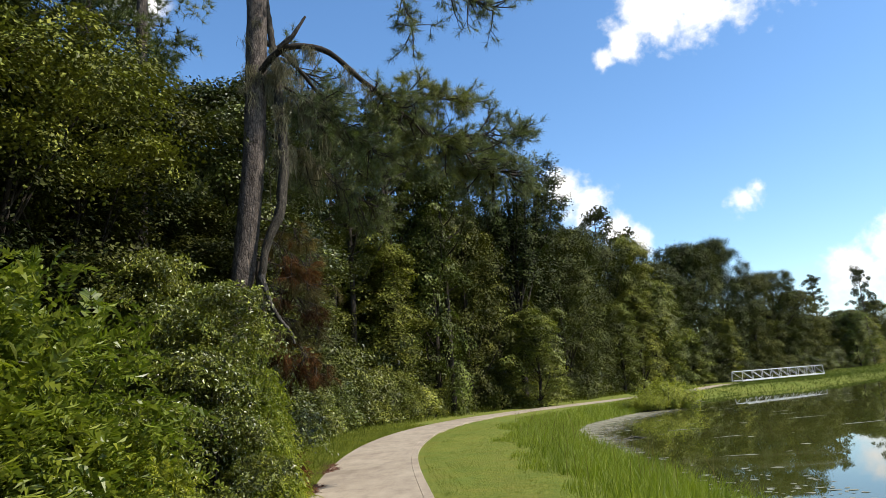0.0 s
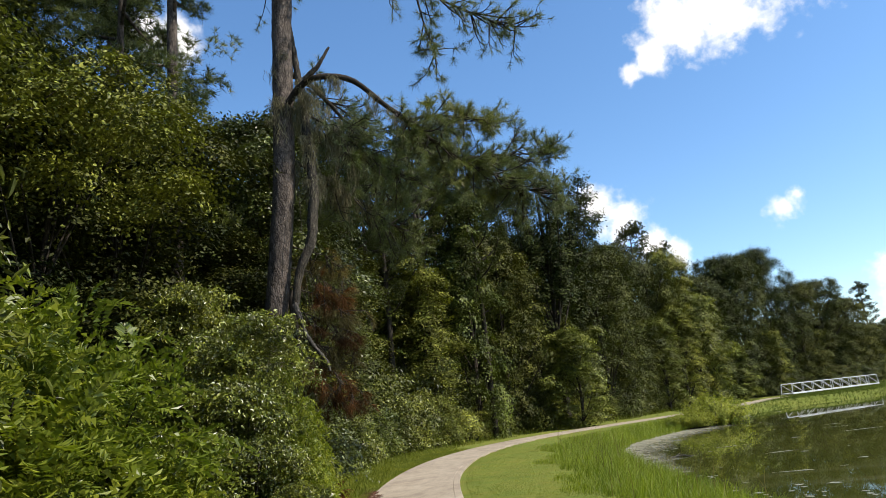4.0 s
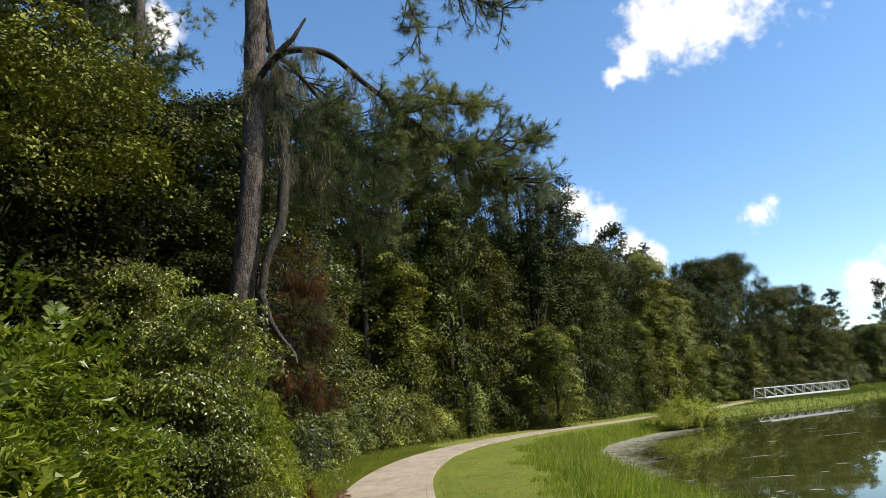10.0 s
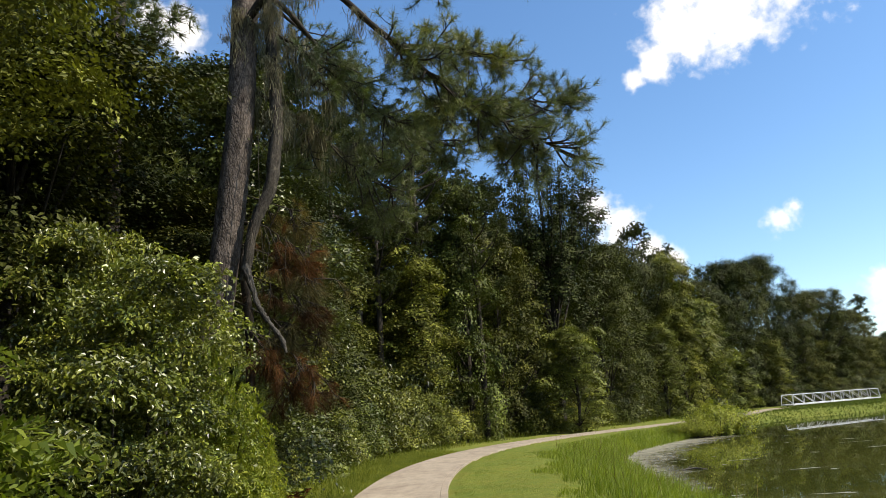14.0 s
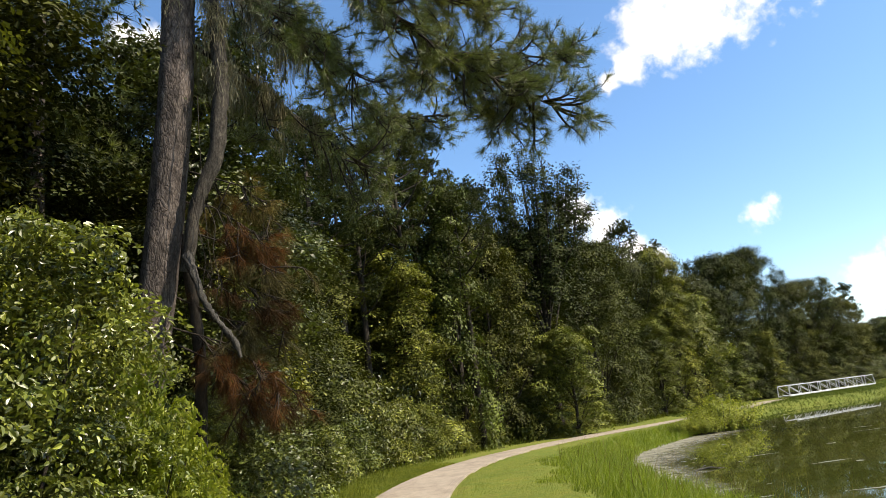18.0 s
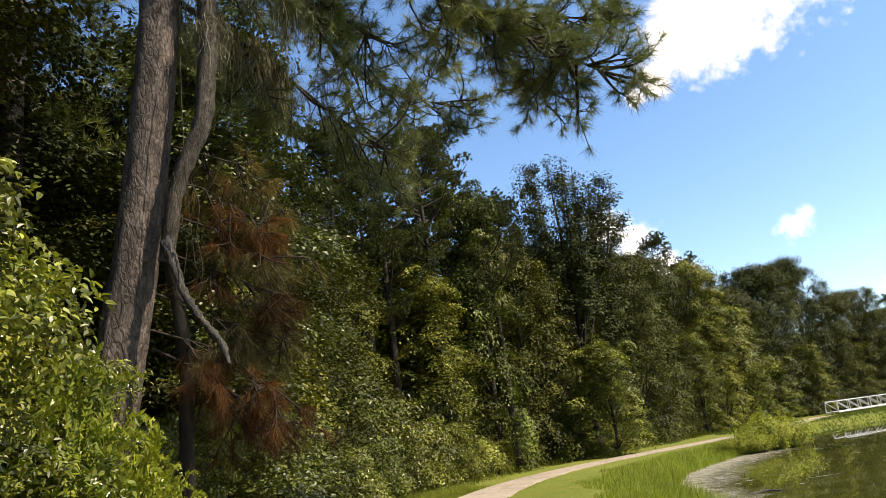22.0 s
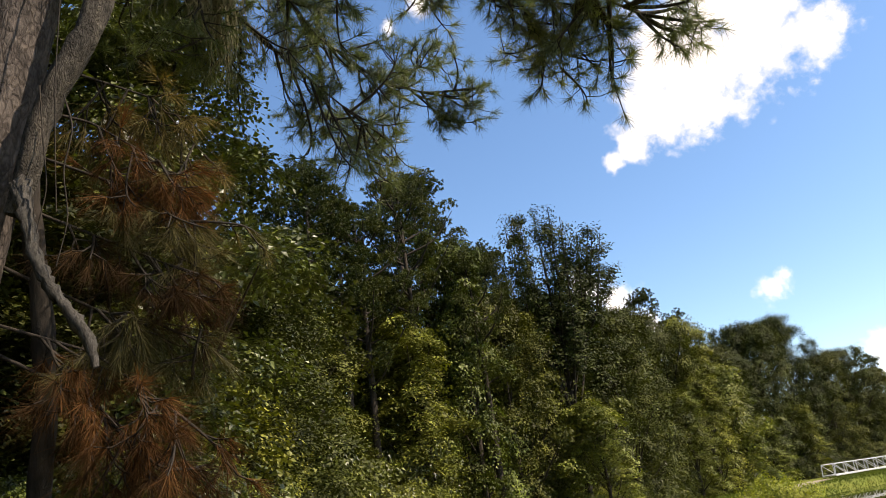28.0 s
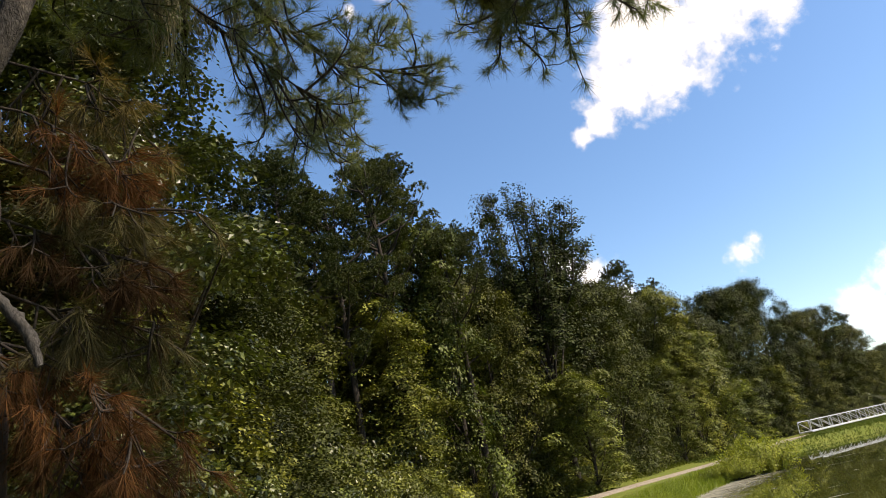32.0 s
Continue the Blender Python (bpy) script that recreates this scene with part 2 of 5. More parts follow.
LEAF_BRIGHT = leaf_material("bright shrub leaf", (0.044, 0.054, 0.010), (0.113, 0.129, 0.021), (0.220, 0.229, 0.044), 0.22, 0.36, 0.5, 0.75)
LEAF_FERN = leaf_material("ferny leaf", (0.087, 0.115, 0.011), (0.166, 0.198, 0.022), (0.267, 0.285, 0.039), 0.36, 0.4, 0.35, 0.9)
LEAF_YELLOW = leaf_material("yellow green shrub leaf", (0.180, 0.200, 0.024), (0.268, 0.284, 0.040), (0.370, 0.372, 0.060), 0.35, 0.5, 0.2)
NEEDLE = leaf_material("pine needle", (0.052, 0.064, 0.022), (0.110, 0.132, 0.042), (0.205, 0.222, 0.075), 0.25, 0.4, 0.4, 0.85)
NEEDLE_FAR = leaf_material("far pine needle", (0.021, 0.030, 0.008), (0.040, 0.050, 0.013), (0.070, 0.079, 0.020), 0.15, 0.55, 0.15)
NEEDLE_DEAD = leaf_material("dead brown needle", (0.036, 0.019, 0.010), (0.082, 0.041, 0.020), (0.157, 0.078, 0.036), 0.35, 0.8, 0.05, 0.9, (1.2, 1.0, 0.7))
MOSS = leaf_material("hanging moss", (0.111, 0.104, 0.075), (0.182, 0.170, 0.127), (0.267, 0.250, 0.192), 0.35, 0.9, 0.05, 0.8, (1.05, 1.0, 0.9))
GRASS_BLADE = leaf_material("long grass blade", (0.102, 0.136, 0.017), (0.167, 0.214, 0.027), (0.239, 0.280, 0.049), 0.45, 0.5, 0.25, 0.9)
GRASS_LAWN = leaf_material("mown grass blade", (0.073, 0.097, 0.015), (0.125, 0.151, 0.026), (0.200, 0.214, 0.050), 0.4, 0.6, 0.15, 0.9)
GRASS_ROUGH = leaf_material("rough weed blade", (0.052, 0.070, 0.007), (0.089, 0.111, 0.012), (0.148, 0.170, 0.022), 0.35, 0.6, 0.15)
GRASS_DRY = leaf_material("dry seed stem", (0.089, 0.074, 0.030), (0.148, 0.118, 0.052), (0.222, 0.185, 0.081), 0.3, 0.7, 0.1)
BARK_PINE = bark_material("pine bark", (0.018, 0.015, 0.013), (0.185, 0.162, 0.145), 1.0)
# shade under the leaves is put into this near black bark colour
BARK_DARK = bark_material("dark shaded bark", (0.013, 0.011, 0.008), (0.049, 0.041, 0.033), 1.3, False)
BARK_MOSSY = bark_material("mossy rough bark", (0.010, 0.009, 0.007), (0.120, 0.112, 0.094), 2.2)
NEEDLE_OLD = leaf_material("fading olive needle", (0.034, 0.032, 0.014), (0.076, 0.066, 0.025), (0.136, 0.109, 0.043), 0.3, 0.6, 0.12, 0.9, (1.2, 1.1, 0.7))
BARK_GREY = bark_material("grey bark", (0.037, 0.033, 0.028), (0.123, 0.115, 0.098), 1.3, False)
BARK_DEAD = bark_material("weathered dead wood", (0.010, 0.009, 0.007), (0.115, 0.110, 0.098), 4.5, False)
METAL = plain_material("galvanised aluminium", (0.400, 0.408, 0.416), (0.528, 0.536, 0.544), 3.0, 0.5, 0.35)
DECK = plain_material("pale deck boards", (0.336, 0.328, 0.312), (0.448, 0.440, 0.416), 2.0, 0.75)
RUBBER = plain_material("dark support steel", (0.024, 0.024, 0.024), (0.048, 0.048, 0.048), 3.0, 0.7)
SCUM = plain_material("pale floating scum", (0.100, 0.104, 0.062), (0.215, 0.214, 0.150), 5.0, 0.6)
MUD = plain_material("tan silt margin", (0.120, 0.112, 0.070), (0.280, 0.258, 0.180), 1.1, 0.6, 0.0, 0.01, 20.0)
mud_nt = MUD.node_tree
fade = mud_nt.nodes.new("ShaderNodeAttribute")
fade.attribute_name = "fade"
mud_mask = mud_nt.nodes.new("ShaderNodeMath")
mud_mask.operation = "ADD"
mud_nt.links.new(fade.outputs["Fac"], mud_mask.inputs[0])
mud_nt.links.new(noise_node(mud_nt, 3.0, 6.0, 0.7), mud_mask.inputs[1])
mud_fac = ramp_node(mud_nt, mud_mask.outputs[0], [(0.55, (0.0, 0.0, 0.0)), (1.12, (1, 1, 1))])
clear = mud_nt.nodes.new("ShaderNodeBsdfTransparent")
mud_mix = mud_nt.nodes.new("ShaderNodeMixShader")
mud_nt.links.new(mud_fac, mud_mix.inputs[0])
mud_nt.links.new(clear.outputs[0], mud_mix.inputs[1])
mud_nt.links.new(mud_nt.nodes["Principled BSDF"].outputs[0], mud_mix.inputs[2])
mud_nt.links.new(mud_mix.outputs[0], mud_nt.nodes["Material Output"].inputs["Surface"])
LITTER = plain_material("red brown pine litter", (0.080, 0.032, 0.018), (0.176, 0.076, 0.040), 6.0, 0.95, 0.0, 0.02, 40.0)


def ground_material():
    """Mown grass, rough grass on the bank, litter under the wood."""
    m, nt, p, out = material("grass and woodland ground")
    fine = noise_node(nt, 26.0, 8.0, 0.7)
    mid = noise_node(nt, 1.3, 5.0, 0.6)
    broad = noise_node(nt, 0.16, 3.0)
    clump = ramp_node(nt, noise_node(nt, 7.0, 6.0, 0.7), [(0.3, (0.66, 0.74, 0.6)), (0.5, (1.0, 1.0, 1.0)), (0.7, (1.22, 1.16, 1.2))])
    grass = mixc(nt, 1.0, ramp_node(nt, fine, [(0.25, (0.080, 0.101, 0.016)), (0.5, (0.128, 0.150, 0.027)), (0.78, (0.192, 0.208, 0.050))]), clump, "MULTIPLY")
    t1 = ramp_node(nt, mid, [(0.3, (0.72, 0.84, 0.75)), (0.7, (1.2, 1.06, 1.1))])
    t2 = ramp_node(nt, broad, [(0.35, (0.90, 0.95, 0.9)), (0.65, (1.1, 1.04, 1.0))])
    g = mixc(nt, 1.0, mixc(nt, 1.0, grass, t1, "MULTIPLY"), t2, "MULTIPLY")
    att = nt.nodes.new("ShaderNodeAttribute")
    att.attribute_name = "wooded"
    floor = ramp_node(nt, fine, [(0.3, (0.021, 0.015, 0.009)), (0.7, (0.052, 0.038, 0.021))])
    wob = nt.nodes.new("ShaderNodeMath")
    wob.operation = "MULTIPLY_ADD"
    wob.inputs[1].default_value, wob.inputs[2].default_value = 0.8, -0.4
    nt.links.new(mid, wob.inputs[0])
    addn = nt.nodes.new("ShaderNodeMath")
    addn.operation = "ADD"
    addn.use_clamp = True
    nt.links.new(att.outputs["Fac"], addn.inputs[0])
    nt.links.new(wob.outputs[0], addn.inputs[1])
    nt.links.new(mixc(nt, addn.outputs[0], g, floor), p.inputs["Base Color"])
    p.inputs["Roughness"].default_value = 0.95
    p.inputs["Specular IOR Level"].default_value = 0.1
    nt.links.new(bump(nt, fine, 0.8, 0.03), p.inputs["Normal"])
    return m


def water_material():
    m, nt, p, out = material("murky pond water")
    col = ramp_node(nt, noise_node(nt, 0.12, 4.0), [(0.3, (0.027, 0.033, 0.006)), (0.7, (0.058, 0.061, 0.014))])
    film = ramp_node(nt, noise_node(nt, 1.0, 8.0, 0.68, (0.09, 0.55, 1.0)), [(0.54, (0.0, 0.0, 0.0)), (0.8, (0.75, 0.75, 0.75))])
    nt.links.new(mixc(nt, film, col, (0.110, 0.108, 0.050)), p.inputs["Base Color"])
    haze = nt.nodes.new("ShaderNodeMapRange")
    haze.inputs["To Min"].default_value, haze.inputs["To Max"].default_value = 0.015, 0.08
    nt.links.new(film, haze.inputs["Value"])
    nt.links.new(haze.outputs["Result"], p.inputs["Roughness"])
    p.inputs["IOR"].default_value = 1.33
    w1 = noise_node(nt, 2.2, 3.0, 0.5, (1.0, 0.45, 1.0))
    w2 = noise_node(nt, 0.35, 2.0)
    nt.links.new(bump(nt, w1, 0.02, 0.008, bump(nt, w2, 0.02, 0.025)), p.inputs["Normal"])
    return m


def concrete_material():
    m, nt, p, out = material("broom finished concrete")
    fine = noise_node(nt, 70.0, 6.0, 0.7)
    stain = noise_node(nt, 0.45, 7.0, 0.7)
    broom = noise_node(nt, 45.0, 3.0, 0.5)
    c = ramp_node(nt, fine, [(0.25, (0.238, 0.199, 0.146)), (0.75, (0.328, 0.279, 0.207))])
    worn = ramp_node(nt, noise_node(nt, 3.0, 8.0, 0.75, (1.0, 0.35, 1.0)), [(0.3, (0.70, 0.67, 0.65)), (0.55, (1.0, 0.99, 0.98)), (0.75, (1.12, 1.11, 1.1))])
    c = mixc(nt, 1.0, c, worn, "MULTIPLY")
    s = ramp_node(nt, stain, [(0.3, (0.66, 0.62, 0.59)), (0.5, (0.95, 0.93, 0.92)), (0.7, (1.12, 1.12, 1.12))])
    info = nt.nodes.new("ShaderNodeObjectInfo")
    own = ramp_node(nt, info.outputs["Random"], [(0.0, (0.975, 0.975, 0.975)), (1.0, (1.02, 1.02, 1.02))])
    nt.links.new(mixc(nt, 1.0, mixc(nt, 1.0, c, s, "MULTIPLY"), own, "MULTIPLY"), p.inputs["Base Color"])
    p.inputs["Roughness"].default_value = 0.9
    nt.links.new(bump(nt, broom, 0.35, 0.006, bump(nt, fine, 0.4, 0.004)), p.inputs["Normal"])
    return m


GROUND, WATER, CONCRETE = ground_material(), water_material(), concrete_material()


# ---- mesh helpers ----
def link_mesh(name, verts, faces, mat, parent=None, label="", smooth=False, tone=None):
    """One mesh object from arrays of points and of faces with equally many corners."""
    verts, faces = np.asarray(verts, np.float32), np.asarray(faces, np.int32)
    me = bpy.data.meshes.new(name)
    me.vertices.add(len(verts))
    me.vertices.foreach_set("co", verts.ravel())
    k = faces.shape[1]
    me.loops.add(faces.size)
    me.loops.foreach_set("vertex_index", faces.ravel())
    me.polygons.add(len(faces))
    me.polygons.foreach_set("loop_start", np.arange(0, faces.size, k, dtype=np.int32))
    me.polygons.foreach_set("use_smooth", np.full(len(faces), bool(smooth)))
    me.update(calc_edges=True)
    me.materials.append(mat)
    if tone is not None:
        own = me.attributes.new("tone", "FLOAT", "POINT")
        own.data.foreach_set("value", np.repeat(tone, len(verts) // len(tone)).astype(np.float32))
    ob = new(name, me)
    if parent is not None:
        ob.parent = parent
    if label:
        tagged(ob, label)
    return ob


def empty(name, m=None):
    ob = new(name)
    ob.empty_display_size = 0.2
    if m is not None:
        ob.matrix_world = m
    return ob


def join(parts):
    vs, fs, n = [], [], 0
    for v, f in parts:
        vs.append(v)
        fs.append(np.asarray(f) + n)
        n += len(v)
    return np.concatenate(vs), np.concatenate(fs)


def smooth_line(pts, n):
    """A soft curve through the points, as n points."""
    p = np.asarray(pts, float)
    s = np.r_[0, np.cumsum(np.linalg.norm(np.diff(p, axis=0), axis=1))]
    u = np.linspace(0, s[-1], n)
    q = np.stack([np.interp(u, s, p[:, k]) for k in range(p.shape[1])], 1)
    for _ in range(2):
        q[1:-1] = (q[:-2] + 2 * q[1:-1] + q[2:]) / 4
    return q


def tube(pts, radii, sides=8, rng=None, rough=0.0):
    p = np.asarray(pts, float)
    n = len(p)
    r = np.interp(np.linspace(0, 1, n), np.linspace(0, 1, len(radii)), radii)
    t = np.gradient(p, axis=0)
    t /= np.linalg.norm(t, axis=1, keepdims=True) + 1e-9
    ref = np.tile([0.0, 1.0, 0.0] if abs(t[:, 1]).mean() < 0.8 else [0.0, 0.0, 1.0], (n, 1))
    a = np.cross(t, ref)
    a /= np.linalg.norm(a, axis=1, keepdims=True) + 1e-9
    b = np.cross(t, a)
    ang = np.linspace(0, 2 * np.pi, sides, endpoint=False)
    rr = np.repeat(r[:, None], sides, 1)
    if rng is not None and rough:
        rr = rr * (1 + rough * rng.standard_normal((n, sides)))
    v = p[:, None] + rr[..., None] * (np.cos(ang)[None, :, None] * a[:, None] + np.sin(ang)[None, :, None] * b[:, None])
    i, j = np.meshgrid(np.arange(n - 1), np.arange(sides), indexing="ij")
    k = (j + 1) % sides
    f = np.stack([i * sides + j, i * sides + k, (i + 1) * sides + k, (i + 1) * sides + j], -1).reshape(-1, 4)
    return v.reshape(-1, 3), f


def unit(v):
    return v / (np.linalg.norm(v, axis=-1, keepdims=True) + 1e-9)


def leaves(pts, facing, size, rng, slim=0.5, droop=0.25, small=False, fine=False, tilt=0.32):
    """One folded, pointed leaf at each point, its face towards facing; small: a plain three-cornered one."""
    n = len(pts)
    nrm = unit(facing + tilt * rng.standard_normal((n, 3)))
    side = unit(np.cross(nrm, rng.standard_normal((n, 3))))
    along = unit(np.cross(side, nrm) - np.array([0, 0, droop]))
    length = size * rng.uniform(0.65, 1.35, (n, 1))
    wide = length * slim * 0.5
    base = pts
    if fine:
        cup = nrm * wide * 0.4
        l1, l2 = pts + along * length * 0.28, pts + along * length * 0.66 - nrm * length * 0.05
        tip = pts + along * length - nrm * length * 0.16
        v = np.stack([base, l1 - side * wide * 0.95 + cup, l2 - side * wide * 0.8 + cup, tip, l2 + side * wide * 0.8 + cup, l1 + side * wide * 0.95 + cup], 1)
        f = np.array([[0, 1, 2, 3], [0, 3, 4, 5]])
        return v.reshape(-1, 3), (np.arange(n)[:, None, None] * 6 + f).reshape(-1, 4)
    if small:
        v = np.stack([pts - side * wide * 1.2, pts + side * wide * 1.2, pts + along * length], 1)
        return v.reshape(-1, 3), np.arange(n * 3).reshape(-1, 3)
    mid = pts + along * length * 0.45
    v = np.stack([base, mid + side * wide + nrm * wide * 0.3, pts + along * length, mid - side * wide + nrm * wide * 0.3], 1)
    return v.reshape(-1, 3), np.arange(n * 4).reshape(-1, 4)


def lobed_points(lobes, sprays, per, spread, rng, hollow=0.55, gap=0.0):
    """Leaf points in flat, drooping sprays over the upper shells of ellipsoid lobes (x, y, z, rx, ry, rz)."""
    L = np.asarray(lobes, float)
    area = (L[:, 3] * L[:, 4] + L[:, 3] * L[:, 5] + L[:, 4] * L[:, 5])
    pick = rng.choice(len(L), sprays, p=area / area.sum())
    d = unit(rng.standard_normal((sprays, 3)))
    d[:, 2] = np.where(d[:, 2] < -0.2, -d[:, 2], d[:, 2])
    rad = rng.uniform(hollow, 1.0, (sprays, 1)) ** 0.5
    rad *= 1 + 0.26 * np.sin(7 * d[:, :1] + 3 * pick[:, None]) * np.cos(6 * d[:, 1:2] + 5 * d[:, 2:3])
    c = L[pick, :3] + d * rad * L[pick, 3:]
    c += np.where(rng.random((sprays, 1)) < 0.12, d * spread * rng.uniform(0.6, 2.2, (sprays, 1)), 0.0)
    if gap:
        w = 1.6 / spread ** 0.5
        q = np.sin(c[:, 0] * w + 1.3) * np.sin(c[:, 1] * w * 1.1 + 0.4) + np.sin(c[:, 2] * w * 1.3)
        keep = q > -2 + gap * 4 * rng.random(sprays)
        c, d = c[keep], d[keep]
    m = len(c)
    nrm = unit(0.75 * d + np.array([0, 0, 0.4 if spread > 0.22 else 0.75]) + (0.26 if spread > 0.13 else 0.42) * rng.standard_normal((m, 3)))
    a = unit(np.cross(nrm, rng.standard_normal((m, 3))))
    b = np.cross(nrm, a)
    size = rng.uniform(0.7, 1.3, (m, 1)) * spread
    u = rng.standard_normal((m, per, 2))
    flat = u[..., :1] * (1.55 * size * a)[:, None] + u[..., 1:] * (1.0 * size * b)[:, None]
    thick = (0.65 if spread > 0.22 else 0.22) * rng.standard_normal((m, per, 1)) * (size * nrm)[:, None]
    sag = -0.16 * (u ** 2).sum(-1, keepdims=True) * size[:, None] * np.array([0, 0, 1.0])
    pts = (c[:, None] + flat + thick + sag).reshape(-1, 3)
    tone = np.clip(np.exp(0.4 * rng.standard_normal(m)) - 1, -0.55, 1.0)
    return pts, np.repeat(nrm, per, 0), np.repeat(tone, per)


def needles(pts, dirs, per, length, width, rng, spread=0.8):
    """A brush of thin needles at each point, sweeping along dirs."""
    n = len(pts) * per
    b = np.repeat(pts, per, 0)
    d = unit(np.repeat(unit(dirs), per, 0) + spread * rng.standard_normal((n, 3)))
    s = unit(np.cross(d, rng.standard_normal((n, 3)))) * width * 0.5
    ln = length * rng.uniform(0.7, 1.15, (n, 1))
    tip = b + d * ln - np.array([0, 0, 0.12]) * ln
    v = np.stack([b - s, b + s, tip], 1)
    return v.reshape(-1, 3), np.arange(n * 3).reshape(-1, 3)


def blades(pts, height, width, rng, lean=0.35):
    n = len(pts)
    a = rng.uniform(0, 2 * np.pi, n)
    side = np.stack([np.cos(a), np.sin(a), 0 * a], 1) * width * 0.5
    h = height * rng.uniform(0.6, 1.25, (n, 1))
    out = lean * rng.standard_normal((n, 2)) + np.array([0.10, 0.05])
    off = np.concatenate([out, np.zeros((n, 1))], 1) * h
    up = np.array([0, 0, 1.0])
    mid = pts + up * h * 0.55 + off * 0.35
    tip = pts + up * h * 0.95 + off
    v = np.stack([pts - side, pts + side, mid + side * 0.7, mid - side * 0.7, tip + side * 0.1, tip - side * 0.1], 1)
    i = np.arange(n)[:, None] * 6
    f = np.concatenate([i + np.array([[0, 1, 2, 3]]), i + np.array([[3, 2, 4, 5]])], 1).reshape(-1, 4)
    return v.reshape(-1, 3), f


# ---- plan: the path's middle line, the pond's shore, the wood's edge ----
MID = np.array([(2.6, -30), (1.4, -16), (0.35, -6), (-0.25, 0), (-1.1, 6), (-1.98, 12), (-2.55, 16), (-2.95, 20), (-3.1, 24), (-2.98, 28), (-2.5, 32),
                (-1.65, 36), (-0.25, 40), (1.9, 44), (4.7, 48), (8.1, 52), (11.7, 56), (14.9, 60.2), (18.2, 65), (21.6, 71), (25.0, 77), (29.2, 83.8)])
SHORE = np.array([(5.5, -60), (4.8, -20), (4.3, 0), (4.05, 13), (3.75, 20), (3.65, 25), (3.9, 31), (5.2, 35.8), (7.6, 40.5), (10.3, 45), (13.2, 50.2), (17.4, 57.0),
                  (23.6, 65.0), (28.5, 68.2), (33.5, 69.8), (39, 75), (46, 83), (58, 96), (80, 118), (112, 140), (150, 120), (165, 60), (160, -20), (120, -70)])
EDGE = np.array([(-2.2, -12), (-2.6, 0), (-3.0, 6), (-3.6, 10.5), (-4.2, 13.6), (-5.1, 18), (-6.0, 25), (-6.1, 33), (-4.6, 40), (-1.6, 47.5), (2.6, 53.5), (8, 61), (13.0, 70),
                 (18.5, 80), (25.5, 90), (38, 99.8), (52, 109.5), (70, 128), (100, 160), (140, 200)])
WATER_Z = -0.55


def to_polyline(px, py, line, closed=False):
    """Distance of points to a polyline."""
    best = np.full(px.shape, 1e9)
    pts = np.concatenate([line, line[:1]]) if closed else line
    for (ax, ay), (bx, by) in zip(pts[:-1], pts[1:]):
        ux, uy = bx - ax, by - ay
        t = np.clip(((px - ax) * ux + (py - ay) * uy) / (ux * ux + uy * uy), 0, 1)
        best = np.minimum(best, np.hypot(px - ax - t * ux, py - ay - t * uy))
    return best


def inside(px, py, poly):
    hit = np.zeros(px.shape, bool)
    for (ax, ay), (bx, by) in zip(poly, np.roll(poly, -1, 0)):
        c = (ay > py) != (by > py)
        hit ^= c & (px < (bx - ax) * (py - ay) / (by - ay + 1e-12) + ax)
    return hit


def wood_side(px, py):
    """How far a point lies inside the wood: positive to the left of its edge."""
    d = to_polyline(px, py, EDGE)
    poly = np.concatenate([EDGE, np.array([(140, 500), (-400, 500), (-400, -12)])])
    return np.where(inside(px, py, poly), d, -d)


def ground_z(px, py):
    px, py = np.asarray(px, float), np.asarray(py, float)
    d = to_polyline(px, py, SHORE, True)
    ins = inside(px, py, SHORE)
    bank = np.clip(d / 3.3, 0, 1)
    z = np.where(ins, -0.55 - 0.8 * np.clip(d / 3, 0, 1), -0.55 * (1 - bank * bank * (3 - 2 * bank)))
    z = z + 1.0 * np.clip((py - 100) / 40, 0, 1) * np.clip(d / 8, 0, 1) * (~ins)
    rough = 0.025 * np.sin(px * 1.7 + 0.6 * py) * np.sin(py * 1.3) * (to_polyline(px, py, MID) > 1.6)
    w = np.clip(wood_side(px, py), 0, 6)
    return z + rough + 0.05 * w


def axis(lo, hi, fine_lo, fine_hi, step, grow):
    mid = list(np.arange(fine_lo, fine_hi + step, step))
    up, s = [mid[-1]], step
    while up[-1] < hi:
        s *= grow
        up.append(up[-1] + s)
    dn, s = [mid[0]], step
    while dn[-1] > lo:
        s *= grow
        dn.append(dn[-1] - s)
    return np.array(dn[:0:-1] + mid + up[1:])


gx, gy = axis(-1500, 1500, -9, 18, 0.3, 1.12), axis(-1500, 2500, -6, 62, 0.4, 1.12)
X, Y = np.meshgrid(gx, gy)
Z = ground_z(X, Y)
onpath = to_polyline(X, Y, MID) < 1.05
Z = np.where(onpath, Z - 0.06, Z)
ny, nx = X.shape
jj, ii = np.meshgrid(np.arange(ny - 1), np.arange(nx - 1), indexing="ij")
quads = np.stack([jj * nx + ii, jj * nx + ii + 1, (jj + 1) * nx + ii + 1, (jj + 1) * nx + ii], -1).reshape(-1, 4)
ground = link_mesh("ground", np.stack([X, Y, Z], -1).reshape(-1, 3), quads, GROUND, smooth=True)
tagged(ground, "mown green lawn sloping down to a pond", "ground", kind="structure")
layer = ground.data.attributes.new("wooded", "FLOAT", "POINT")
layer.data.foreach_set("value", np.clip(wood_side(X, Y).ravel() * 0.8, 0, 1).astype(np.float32))

